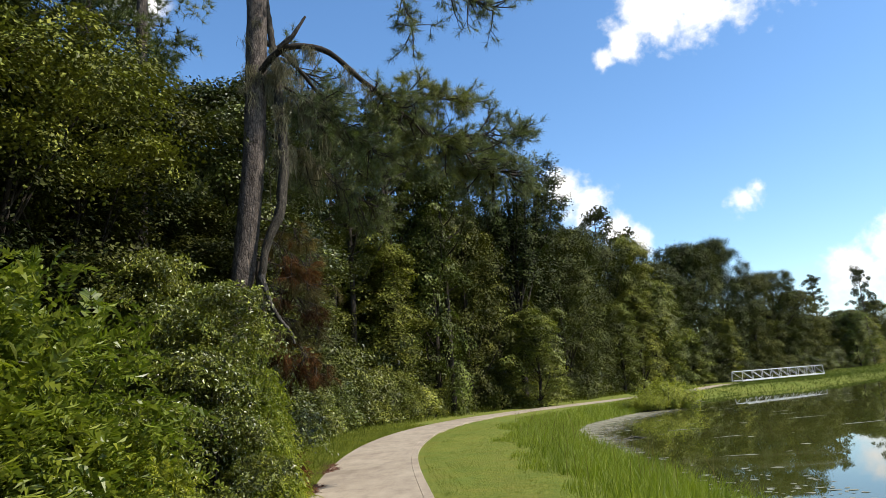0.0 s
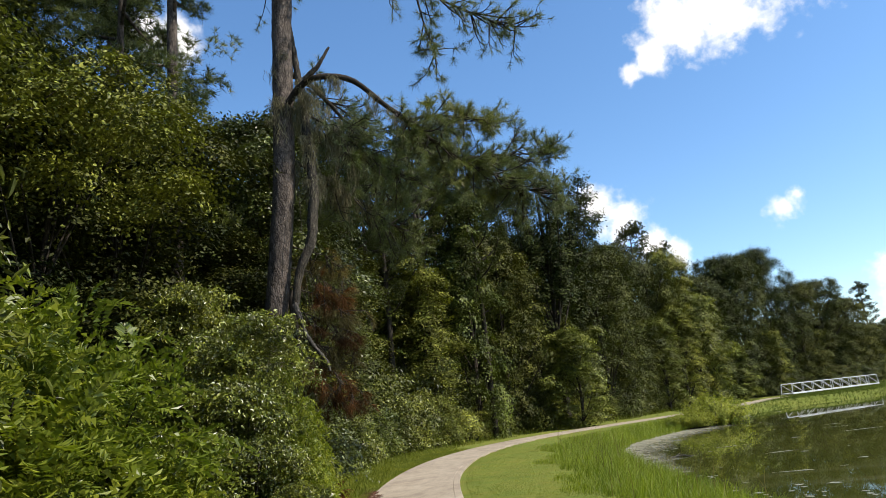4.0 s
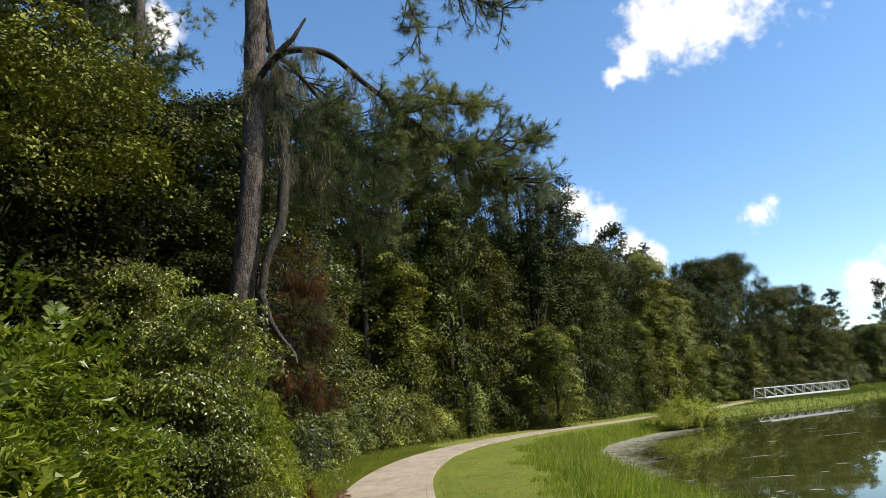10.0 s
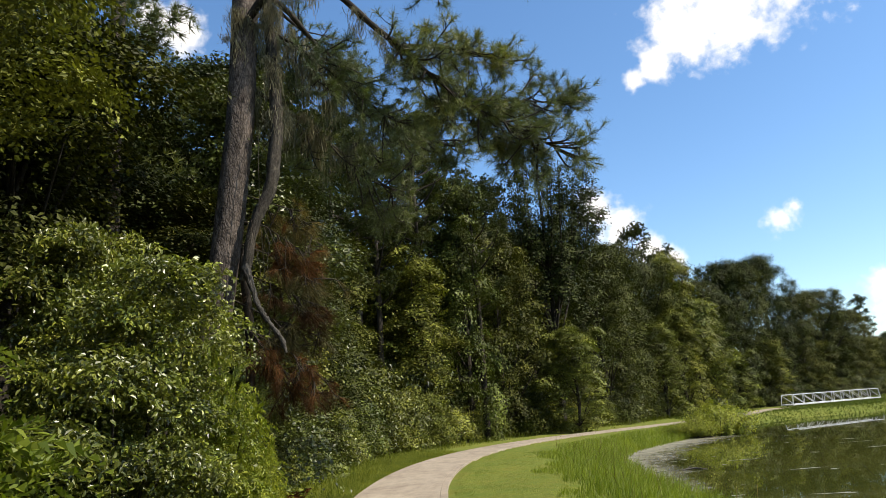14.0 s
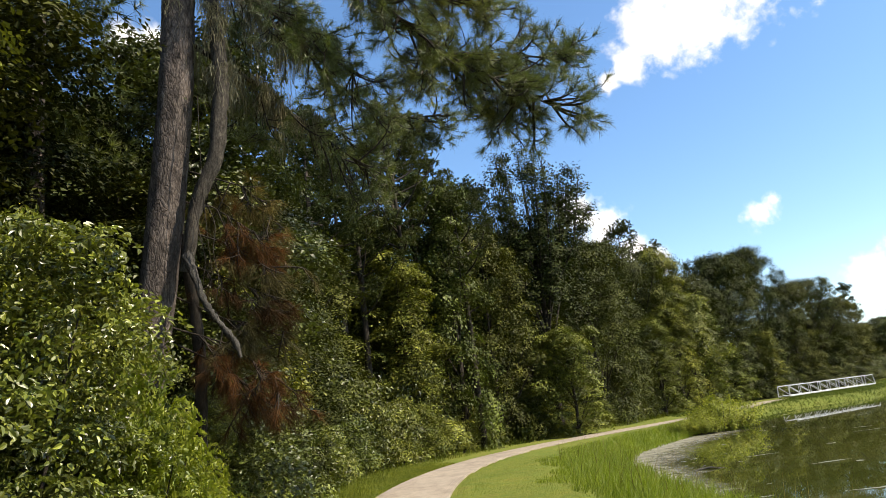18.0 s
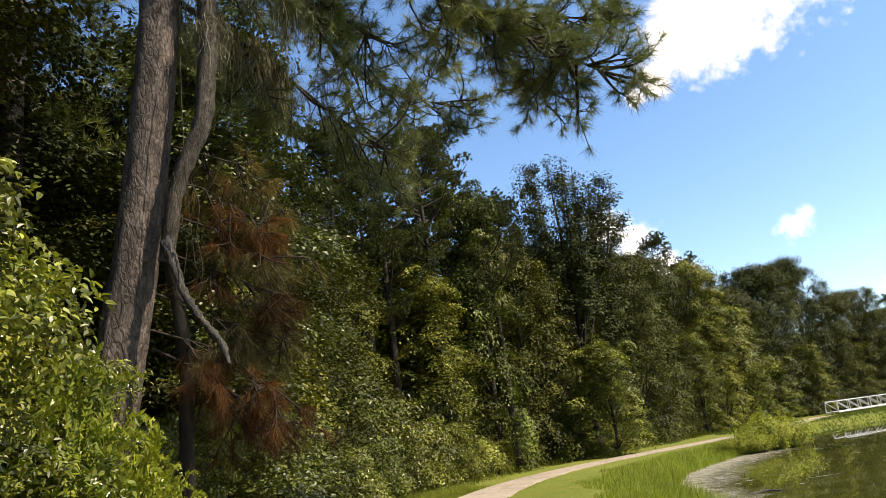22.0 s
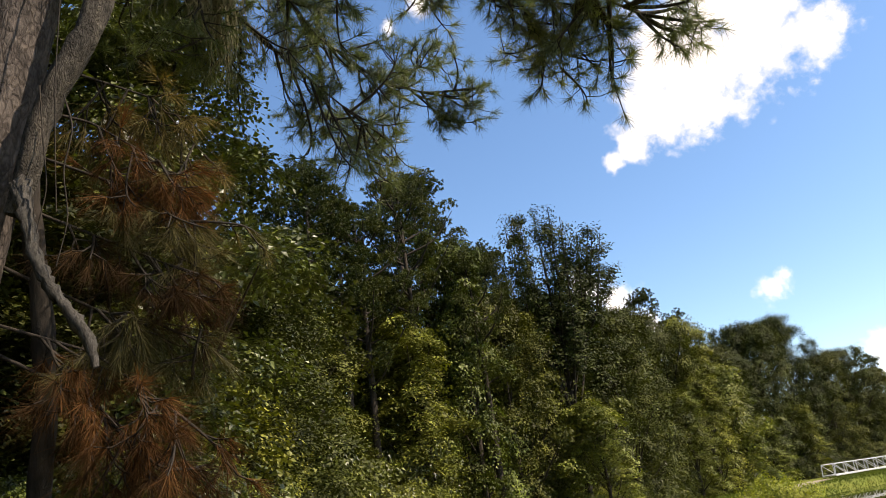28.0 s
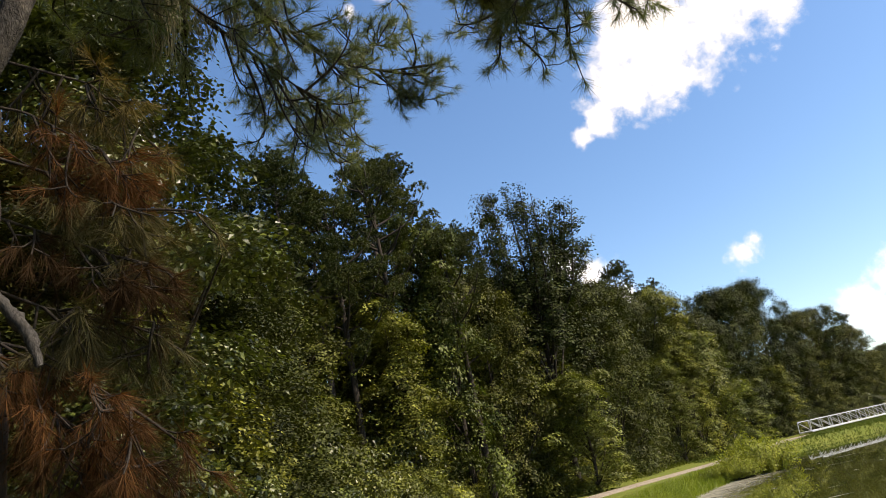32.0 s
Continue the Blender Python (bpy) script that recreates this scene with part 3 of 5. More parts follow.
# water: a sheet over the hollow
wgx, wgy = np.linspace(1.5, 190, 60), np.linspace(-80, 160, 80)
WX, WY = np.meshgrid(wgx, wgy)
keep = inside(WX, WY, SHORE) | (to_polyline(WX, WY, SHORE, True) < 4.0)
fq = []
for j in range(79):
    for i in range(59):
        if keep[j:j + 2, i:i + 2].any():
            fq.append((j * 60 + i, j * 60 + i + 1, (j + 1) * 60 + i + 1, (j + 1) * 60 + i))
water = link_mesh("water", np.stack([WX, WY, np.full(WX.shape, WATER_Z)], -1).reshape(-1, 3), fq, WATER)
tagged(water, "murky green pond water with faint ripples", "pond", kind="structure")

# ---- concrete path, slab by slab ----
path = empty("path")
tagged(path, "pale concrete footpath curving along the wood", "path", kind="structure")
line = smooth_line(MID, 900)
for _ in range(260):
    line[1:-1] = (line[:-2] + 2 * line[1:-1] + line[2:]) / 4
arc = np.r_[0, np.cumsum(np.linalg.norm(np.diff(line, axis=0), axis=1))]
SLAB = 2.4


def strip(s0, s1, a, b, top, deep, name, k=5):
    s = np.linspace(s0, s1, k)
    c = np.stack([np.interp(s, arc, line[:, i]) for i in (0, 1)], 1)
    e = 0.3
    d = np.stack([np.interp(s + e, arc, line[:, i]) - np.interp(s - e, arc, line[:, i]) for i in (0, 1)], 1)
    d = unit(d)
    nrm = np.stack([d[:, 1], -d[:, 0]], 1)
    bev = 0.006
    rows = []
    for off, z in ((a, top - deep), (a, top - bev), (a + bev, top), (b - bev, top), (b, top - bev), (b, top - deep)):
        gz = np.minimum(ground_z(c[:, 0], c[:, 1]), 0.6)[:, None]
        rows.append(np.concatenate([c + nrm * off, gz + z], 1))
    v = np.stack(rows, 1)
    f = []
    for i in range(k - 1):
        for j in range(5):
            f.append((i * 6 + j, i * 6 + j + 1, (i + 1) * 6 + j + 1, (i + 1) * 6 + j))
    f += [(0, 5, 4, 1), (1, 4, 3, 2)]
    q = (k - 1) * 6
    f += [(q, q + 1, q + 4, q + 5), (q + 1, q + 2, q + 3, q + 4)]
    return link_mesh(name, v.reshape(-1, 3), f, CONCRETE, path)


s = 0.0
while s + SLAB < arc[-1]:
    strip(s + 0.0008, s + SLAB - 0.0008, -1.13, 0.83, 0.03, 0.14, "slab")
    strip(s + 0.0008, s + SLAB - 0.0008, 0.833, 1.0, 0.03, 0.14, "edging_slab")
    s += SLAB
# ---- trees and shrubs ----
def broad_tree(name, label, seed, height, radius, mat, leaf, sprays, per, bark=None, trunk_r=0.14, low=0.35, lobes=9, gap=0.0, lean=0.0, spread=0.16, small=False, lump=1.0, flat=0.85, spires=0):
    """A broadleaf tree: trunk, limbs, and a crown of many leaves in uneven lobes."""
    rng = np.random.default_rng(seed)
    bark = bark or BARK_DARK
    root = empty(name)
    top = np.array([lean, 0.3 * lean, height])
    tl = smooth_line([(0, 0, -0.2), (0.12 * radius * rng.standard_normal(), 0.1, height * 0.35), (lean * 0.5, 0.1, height * 0.65), tuple(top * 0.93)], 12)
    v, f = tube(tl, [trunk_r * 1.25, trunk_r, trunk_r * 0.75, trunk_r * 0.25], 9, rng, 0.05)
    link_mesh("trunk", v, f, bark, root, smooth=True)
    L = []
    for k in range(lobes):
        h = low + (1 - low) * (k - 5 + rng.random()) / (lobes - 5) if k > 4 else rng.uniform(0.84, 0.97)
        q = (h - low) / (1 - low)
        a = k * 2.4 + rng.uniform(-0.7, 0.7)
        env = radius * (0.5 + 0.6 * math.sin(math.pi * min(0.97, q * 0.72 + 0.18))) * rng.uniform(0.6, 1.15)
        off = env * (rng.uniform(0.5, 1.0) if k > 4 else rng.uniform(0.1, 0.8))
        rr = radius * rng.uniform(0.22, 0.42) * lump
        cx, cy, cz = math.cos(a) * off + lean * h, math.sin(a) * off, min(height * h, height - rr * 0.5)
        L.append((cx, cy, cz, rr * 1.1, rr * 1.1, rr * flat * rng.uniform(0.7, 1.3)))
        if k % 3 == 0:
            base = tl[int(np.clip((h - 0.2) * 11, 1, 10))]
            b = smooth_line([tuple(base), tuple((base + (cx, cy, cz)) / 2 + np.array([0, 0, 0.15])), (cx * 1.05, cy * 1.05, cz + rr * 0.5)], 6)
            v, f = tube(b, [trunk_r * 0.42, trunk_r * 0.25, trunk_r * 0.08], 5)
            link_mesh("limb", v, f, bark, root, smooth=True)
    for k in range(spires):
        a, q = k * 2.4 + rng.uniform(-0.4, 0.4), math.sqrt((k + 0.4) / spires)
        up = height * (0.97 - 0.26 * q * q) * rng.uniform(0.94, 1.04)
        L.append((math.cos(a) * radius * 0.85 * q, math.sin(a) * radius * 0.85 * q, up, radius * 0.13, radius * 0.13, height * rng.uniform(0.04, 0.065)))
    L.append((lean * 0.4, 0, height * (0.5 + low * 0.4), radius * 0.42, radius * 0.42, height * (0.44 - low * 0.3)))
    pts, face, tone = lobed_points(L, sprays, per, spread, rng, hollow=0.5, gap=gap)
    v, f = leaves(pts, face, leaf, rng, 0.7, small=small, tilt=0.16 if small else 0.28)
    link_mesh("crown", v, f, mat, root, tone=tone)
    return tagged(root, label, "tree", "trees of the wood")


def vase_tree(name, label, seed, height, radius, mat, limbs=26, sprays=30, per=26, leaf=0.22):
    """A tall tree whose limbs fan upward into separate leafy spires."""
    g = np.random.default_rng(seed)
    root = empty(name)
    fork = height * 0.4
    v, f = tube(smooth_line([(0, 0, -0.2), (0.15, 0.1, fork), (0.0, 0.2, height * 0.8)], 14), [0.27, 0.22, 0.16, 0.06], 9, g, 0.05)
    link_mesh("trunk", v, f, BARK_DARK, root, smooth=True)
    P, D = [], []
    for k in range(limbs):
        a = k * 2.4 + g.uniform(-0.3, 0.3)
        r = radius * math.sqrt(0.04 + 0.92 * g.random())
        z = height * (0.98 - 0.24 * (r / radius) ** 1.5 - (0.38 * g.random() if k % 2 else 0.03 * g.random()))
        s0 = np.array([0.1, 0.1, fork * g.uniform(0.6, 1.5)])
        e = np.array([math.cos(a) * r, math.sin(a) * r, z])
        ln = smooth_line([tuple(s0), tuple(s0 + (e - s0) * np.array([0.7, 0.7, 0.45])), tuple(e)], 24)
        v, f = tube(ln, [0.1, 0.06, 0.02], 6)
        link_mesh("limb", v, f, BARK_DARK, root, smooth=True)
        for _ in range(sprays):
            i = int(g.uniform(0.25, 1.0) * 23)
            w = 1.9 - 1.0 * i / 23
            d = unit(np.array([math.cos(a), math.sin(a), 0]) * 0.3 + g.standard_normal(3) * np.array([1, 1, 0.4]) + np.array([0, 0, 0.7]))
            m = w * g.uniform(0.15, 1.1)
            for u in np.linspace(0.35, 1, 3):
                P.append(ln[i] + d * m * u)
                D.append(d)
    for _ in range(420):
        a, h = g.uniform(0, 6.28), height * g.uniform(0.12, 0.66)
        r = radius * (0.25 + 0.5 * math.sqrt(g.random()))
        P.append(np.array([math.cos(a) * r, math.sin(a) * r, h]))
        D.append(np.array([math.cos(a), math.sin(a), 0.6]))
    P, D = np.array(P), np.array(D)
    pts = np.repeat(P, per // 2, 0) + 0.2 * g.standard_normal((len(P) * (per // 2), 3))
    v, f = leaves(pts, np.repeat(D, per // 2, 0) + np.array([0, 0, 0.5]), leaf, g, 0.6, small=True)
    link_mesh("crown", v, f, mat, root, tone=np.repeat(np.clip(np.exp(0.4 * g.standard_normal(len(P))) - 1, -0.55, 1.0), per // 2))
    return tagged(root, label, "tree", "trees of the wood")


def shrub(name, label, seed, height, radius, mat, leaf, sprays, per, spread=0.09, slim=0.5, lobes=14, small=False, fine=False):
    rng = np.random.default_rng(seed)
    root = empty(name)
    L = []
    for k in range(lobes):
        a = k * 2.4 + rng.uniform(-0.4, 0.4)
        q = (k + 0.6) / lobes
        off = radius * rng.uniform(0.35, 0.85) * (1 - 0.55 * q)
        rr = radius * rng.uniform(0.26, 0.46)
        L.append((math.cos(a) * off, math.sin(a) * off, height * (0.1 + 0.75 * q), rr, rr, rr * 0.6))
        b = smooth_line([(0.1 * math.cos(a), 0.1 * math.sin(a), -0.1), (L[-1][0] * 0.5, L[-1][1] * 0.5, L[-1][2] * 0.6), (L[-1][0], L[-1][1], L[-1][2] + rr * 0.5)], 6)
        if k % 3 == 0:
            v, f = tube(b, [0.022, 0.016, 0.005], 5)
            link_mesh("stem", v, f, BARK_DARK, root, smooth=True)
    pts, face, tone = lobed_points(L, int(sprays * 1.25), per, spread, rng, 0.5, 0.7)
    ok = pts[:, 2] > -0.05
    v, f = leaves(pts[ok], face[ok], leaf, rng, slim, small=small, fine=fine, tilt=0.5)
    link_mesh("foliage", v, f, mat, root, tone=tone[ok])
    return tagged(root, label, "shrub", "shrubs along the wood")


def frond_bush(name, label, seed, height, radius, fronds, mat):
    """Feathery bush of pinnate fronds, each with two rows of leaflets."""
    rng = np.random.default_rng(seed)
    root = empty(name)
    for k in range(6):
        a = k * 1.05 + rng.uniform(-0.3, 0.3)
        b = smooth_line([(0, 0, -0.1), (0.3 * radius * math.cos(a), 0.3 * radius * math.sin(a), height * 0.5), (0.5 * radius * math.cos(a), 0.5 * radius * math.sin(a), height * 0.6)], 6)
        v, f = tube(b, [0.02, 0.014, 0.004], 5)
        link_mesh("stem", v, f, BARK_DARK, root, smooth=True)
    d = unit(rng.standard_normal((fronds, 3)) + np.array([0, 0, 0.35]))
    d[:, 2] = np.abs(d[:, 2]) * 0.9
    base = d * np.array([radius, radius, height]) * rng.uniform(0.35, 0.85, (fronds, 1)) * np.array([1, 1, 0.95]) + np.array([0, 0, 0.15])
    out = unit(d * np.array([1, 1, 0.25]) + 0.3 * rng.standard_normal((fronds, 3)))
    side = unit(np.cross(out, np.tile([0, 0, 1.0], (fronds, 1))))
    up = np.cross(side, out)
    ln = rng.uniform(0.3, 0.52, (fronds, 1))
    n = 15
    vs = []
    for i in range(n):
        q = (i + 0.5) / n
        c = base + out * ln * q + np.array([0, 0, -0.35]) * ln * q * q + up * ln * 0.1 * math.sin(q * 3)
        w = ln * 0.19 * math.sin(math.pi * min(0.98, q * 0.8 + 0.18))
        for sgn in (-1, 1):
            tip = c + side * sgn * w + out * w * 0.35 - np.array([0, 0, 0.12]) * w + up * w * rng.uniform(-0.5, 0.4, (fronds, 1))
            t = out * ln * 0.026
            vs.append(np.stack([c - t, c + side * sgn * w * 0.5 - t * 1.4, tip, c + side * sgn * w * 0.5 + t * 1.6], 1))
    v = np.concatenate(vs).reshape(-1, 3)
    link_mesh("fronds", v, np.arange(len(v)).reshape(-1, 4), mat, root)
    return tagged(root, label, "shrub", "shrubs along the wood")


def pine(name, label, seed, height, radius, bare=0.55, trunk_r=0.16, tufts=420, per=26, length=0.42, width=0.03, mat=None, tiers=9, lean=0.0):
    """A tall pine: bare trunk, upper limbs, rounded pads of needles."""
    rng = np.random.default_rng(seed)
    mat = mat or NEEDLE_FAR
    root = empty(name)
    tl = smooth_line([(0, 0, -0.2), (lean * 0.3, 0.1, height * 0.4), (lean, 0, height * 0.97)], 14)
    v, f = tube(tl, [trunk_r * 1.2, trunk_r, trunk_r * 0.8, trunk_r * 0.2], 9, rng, 0.04)
    link_mesh("trunk", v, f, BARK_PINE, root, smooth=True)
    P, D = [], []
    for k in range(tiers):
        q = (k + 0.3) / tiers
        z = height * (bare + (1 - bare) * q)
        a = k * 2.4 + rng.uniform(-0.5, 0.5)
        r = radius * (1.0 - 0.55 * q) * rng.uniform(0.7, 1.1)
        bx = np.array([lean * z / height, 0, z])
        end = bx + np.array([math.cos(a) * r, math.sin(a) * r, 0.25 * r + 0.3 * rng.standard_normal()])
        b = smooth_line([tuple(bx), tuple((bx + end) / 2 + np.array([0, 0, -0.1 * r])), tuple(end)], 7)
        v, f = tube(b, [trunk_r * 0.38, trunk_r * 0.22, trunk_r * 0.07], 5)
        link_mesh("limb", v, f, BARK_PINE, root, smooth=True)
        m = max(6, int(tufts / tiers))
        pads = bx + (end - bx) * np.array([[0.45], [0.7], [0.95], [1.05], [0.85]]) + rng.standard_normal((5, 3)) * radius * 0.15
        c = pads[rng.integers(0, 5, m)]
        jit = unit(rng.standard_normal((m, 3))) * rng.uniform(0.5, 1, (m, 1)) * np.array([0.21, 0.21, 0.14]) * radius
        P.append(c + jit)
        D.append(unit(jit + 0.3 * (end - bx) / r + np.array([0, 0, 0.45])))
    P.append(np.array([lean, 0, height * 0.97]) + rng.standard_normal((tufts // 8, 3)) * np.array([0.2, 0.2, 0.12]) * radius)
    D.append(unit(rng.standard_normal((tufts // 8, 3)) + np.array([0, 0, 0.8])))
    v, f = needles(np.concatenate(P), np.concatenate(D), per, length, width, rng)
    link_mesh("needles", v, f, mat, root)
    return tagged(root, label, "tree", "trees of the wood")


def pad_pine(name, label, seed, height, radius, bare=0.55, limbs=14, trunk_r=0.18, mat=None):
    """A pine whose limbs fan upward, each ending in rounded pads of needles with sky between them."""
    g = np.random.default_rng(seed)
    root = empty(name)
    tl = smooth_line([(0, 0, -0.2), (0.1, 0.1, height * 0.5), (-0.1, 0, height * 0.95)], 16)
    v, f = tube(tl, [trunk_r * 1.2, trunk_r, trunk_r * 0.7, trunk_r * 0.2], 9, g, 0.04)
    link_mesh("trunk", v, f, BARK_DARK, root, smooth=True)
    P, D = [], []
    for k in range(limbs):
        q = (k + g.random()) / limbs
        a = k * 2.4 + g.uniform(-0.4, 0.4)
        base = np.array([0, 0, height * (bare * 0.85 + (1 - bare * 0.85) * 0.82 * q)])
        r = radius * math.sin(math.pi * (0.28 + 0.6 * q)) * g.uniform(0.7, 1.1)
        end = base + np.array([math.cos(a) * r, math.sin(a) * r, r * g.uniform(0.5, 1.0) + 0.3])
        end[2] = min(end[2], height)
        ln = smooth_line([tuple(base), tuple(base + (end - base) * np.array([0.6, 0.6, 0.3])), tuple(end)], 10)
        v, f = tube(ln, [trunk_r * 0.4, trunk_r * 0.25, trunk_r * 0.1], 5)
        link_mesh("limb", v, f, BARK_DARK, root, smooth=True)
        for i, size in ((9, 1.0), (7, 0.75), (6, 0.6)):
            c = ln[i] + 0.25 * radius * 0.4 * g.standard_normal(3)
            n = int(46 * size)
            d = unit(g.standard_normal((n, 3)) + np.array([0, 0, 0.5]))
            P.append(c + d * np.array([0.5, 0.5, 0.34]) * size * g.uniform(0.5, 1.0, (n, 1)) * (0.55 + 0.22 * radius))
            D.append(d + np.array([0, 0, 0.35]))
    v, f = needles(np.concatenate(P), np.concatenate(D), 14, 0.2, 0.045, g)
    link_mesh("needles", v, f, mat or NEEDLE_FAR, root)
    return tagged(root, label, "tree", "trees of the wood")


def stand(ob, x, y, turn=0.0, scale=1.0, sink=0.0):
    ob.scale = (scale, scale, scale)
    ob.location = (x, y, float(ground_z(x, y)) - sink)
    ob.rotation_euler = (0, 0, radians(turn))
    return ob


def again(ob, x, y, turn=0.0, scale=1.0, tall=1.0):
    c = copy_thing(ob, pose(x, y, float(ground_z(x, y)), 0, 0, turn))
    c.scale = (scale, scale, scale * tall)
    return c


# main pine beside the path
rng = np.random.default_rng(5)
tall_pine = empty("pine_tree")
tagged(tall_pine, "tall leaning pine with flaking bark and hanging moss", "tree")
trunk_line = smooth_line([(-4.12, 10.6, -0.2), (-4.02, 10.6, 1.0), (-3.91, 10.6, 1.95), (-3.77, 10.6, 2.8), (-3.63, 10.6, 3.6), (-3.54, 10.6, 4.4), (-3.45, 10.6, 5.2), (-3.39, 10.6, 6.0), (-3.35, 10.6, 7.1), (-3.31, 10.6, 8.5), (-3.2, 10.6, 11), (-3.05, 10.7, 15)], 110)
v, f = tube(trunk_line, [0.25, 0.2, 0.185, 0.178, 0.172, 0.172, 0.165, 0.13, 0.05], 32, rng, 0.03)
link_mesh("trunk", v, f, BARK_PINE, tall_pine, smooth=True)
stem_line = smooth_line([(-3.33, 10.5, 3.45), (-3.27, 10.48, 3.7), (-3.22, 10.5, 4.1), (-3.09, 10.5, 4.36), (-2.97, 10.52, 4.67), (-2.9, 10.55, 5.4), (-2.95, 10.6, 6.2), (-3.05, 10.65, 7.4), (-3.2, 10.65, 8.8)], 50)
v, f = tube(stem_line, [0.055, 0.07, 0.08, 0.078, 0.07, 0.06, 0.05, 0.03], 12, rng, 0.13)
link_mesh("side_stem", v, f, BARK_MOSSY, tall_pine, "rough grey side stem", True)
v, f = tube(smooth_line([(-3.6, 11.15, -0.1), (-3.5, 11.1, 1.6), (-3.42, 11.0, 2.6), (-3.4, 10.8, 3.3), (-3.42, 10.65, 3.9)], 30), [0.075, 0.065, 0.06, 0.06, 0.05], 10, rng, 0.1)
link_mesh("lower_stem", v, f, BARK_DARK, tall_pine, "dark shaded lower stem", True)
dead_line = smooth_line([(-3.3, 10.46, 3.62), (-3.22, 10.42, 3.45), (-3.17, 10.4, 3.3), (-3.12, 10.4, 3.13), (-3.02, 10.39, 2.95), (-2.95, 10.4, 2.86), (-2.81, 10.4, 2.66), (-2.77, 10.4, 2.52)], 44)
v, f = tube(dead_line, [0.052, 0.038, 0.030, 0.032, 0.026, 0.031, 0.016], 10, rng, 0.2)
link_mesh("broken_limb", v, f, BARK_DEAD, tall_pine, "pale broken dead limb hanging down", True)


def pine_limb(pts, r, twigs, per_twig, reach, seed, from_q=0.3, mat=NEEDLE, per=57, length=0.165, width=0.0055, label="", sag=-0.15, tuft=0.85, curl=0.3):
    """A limb with arching side twigs, short shoots on them and a star of needles round each shoot's end."""
    g = np.random.default_rng(seed)
    ln = smooth_line(pts, 40)
    parts, P, D = [tube(ln, [r, r * 0.75, r * 0.45, r * 0.15], 8, g, 0.07)], [], []
    for _ in range(twigs):
        i = int(g.uniform(from_q, 1.0) * 39)
        fwd = unit(ln[min(39, i + 1)] - ln[max(0, i - 1)])
        d = unit(fwd * g.uniform(0.3, 1.0) + g.standard_normal(3) * np.array([0.6, 0.6, 0.42]) + np.array([0, 0, sag]))
        n = reach * g.uniform(0.4, 1.15)
        side = 0.22 * n * g.standard_normal(3)
        tw = smooth_line([tuple(ln[i]), tuple(ln[i] + d * n * 0.4 + side * 0.7 - np.array([0, 0, 0.10 * n])), tuple(ln[i] + d * n * 0.75 + side - np.array([0, 0, 0.08 * n])), tuple(ln[i] + d * n + side * 0.8 + np.array([0, 0, curl * 0.3 * n]))], 10)
        parts.append(tube(tw, [r * 0.26 + 0.006, r * 0.14 + 0.006, 0.005], 5))
        ends = [(tw[-1], unit(tw[-1] - tw[-3]))]
        for _ in range(per_twig):
            k = int(g.uniform(0.35, 0.98) * 9)
            e = unit(d * 0.7 + 0.75 * g.standard_normal(3) + np.array([0, 0, curl + sag * 0.5]))
            m = 0.10 + n * g.uniform(0.08, 0.36)
            mid = tw[k] + e * m * 0.5 - np.array([0, 0, 0.08 * m]) + 0.05 * m * g.standard_normal(3)
            tip = tw[k] + e * m + np.array([0, 0, 0.1 * curl * m])
            parts.append(tube(np.array([tw[k], mid, tip]), [0.006, 0.005, 0.004], 4))
            ends.append((tip, unit(tip - mid)))
        for c, e in ends:
            for q in (0.0, 0.035, 0.07):
                P.append(c - e * q)
                D.append(e * 0.75 + np.array([0, 0, 1.2 * min(0, sag + 0.4)]))
    v, f = join(parts)
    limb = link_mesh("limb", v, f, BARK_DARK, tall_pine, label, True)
    v, f = needles(np.array(P), np.array(D), per // 3, length, width, g, tuft)
    link_mesh("needles", v, f, mat, limb)
    return limb


# the great arching limb and its forks over the path
pine_limb([(-3.42, 10.6, 6.9), (-3.05, 10.4, 7.28), (-2.71, 10.3, 7.42), (-2.2, 10.4, 7.37), (-2.0, 10.5, 7.28), (-1.63, 10.8, 6.93), (-1.38, 11, 6.79), (-0.88, 11.5, 6.4), (-0.33, 12, 6.1), (0.4, 12.4, 5.8), (0.95, 12.6, 5.5)],
          0.062, 60, 6, 0.62, 11, 0.42)
pine_limb([(-0.95, 11.45, 6.45), (-0.5, 12.2, 6.25), (0.0, 13.0, 6.0), (0.25, 13.6, 5.8)], 0.035, 46, 6, 0.6, 12, 0.1)
pine_limb([(-0.45, 11.9, 6.2), (0.3, 12.5, 6.4), (0.8, 12.9, 6.5), (1.2, 13.2, 6.6)], 0.03, 40, 6, 0.6, 21, 0.15)
pine_limb([(-1.3, 11.1, 6.75), (-0.9, 11.6, 7.0), (-0.3, 12.1, 7.1), (0.4, 12.5, 7.0)], 0.03, 36, 6, 0.6, 22, 0.15)
pine_limb([(-1.2, 11.2, 6.7), (-1.2, 12.4, 6.75), (-1.05, 13.4, 6.85)], 0.02, 7, 3, 0.4, 23, 0.6)
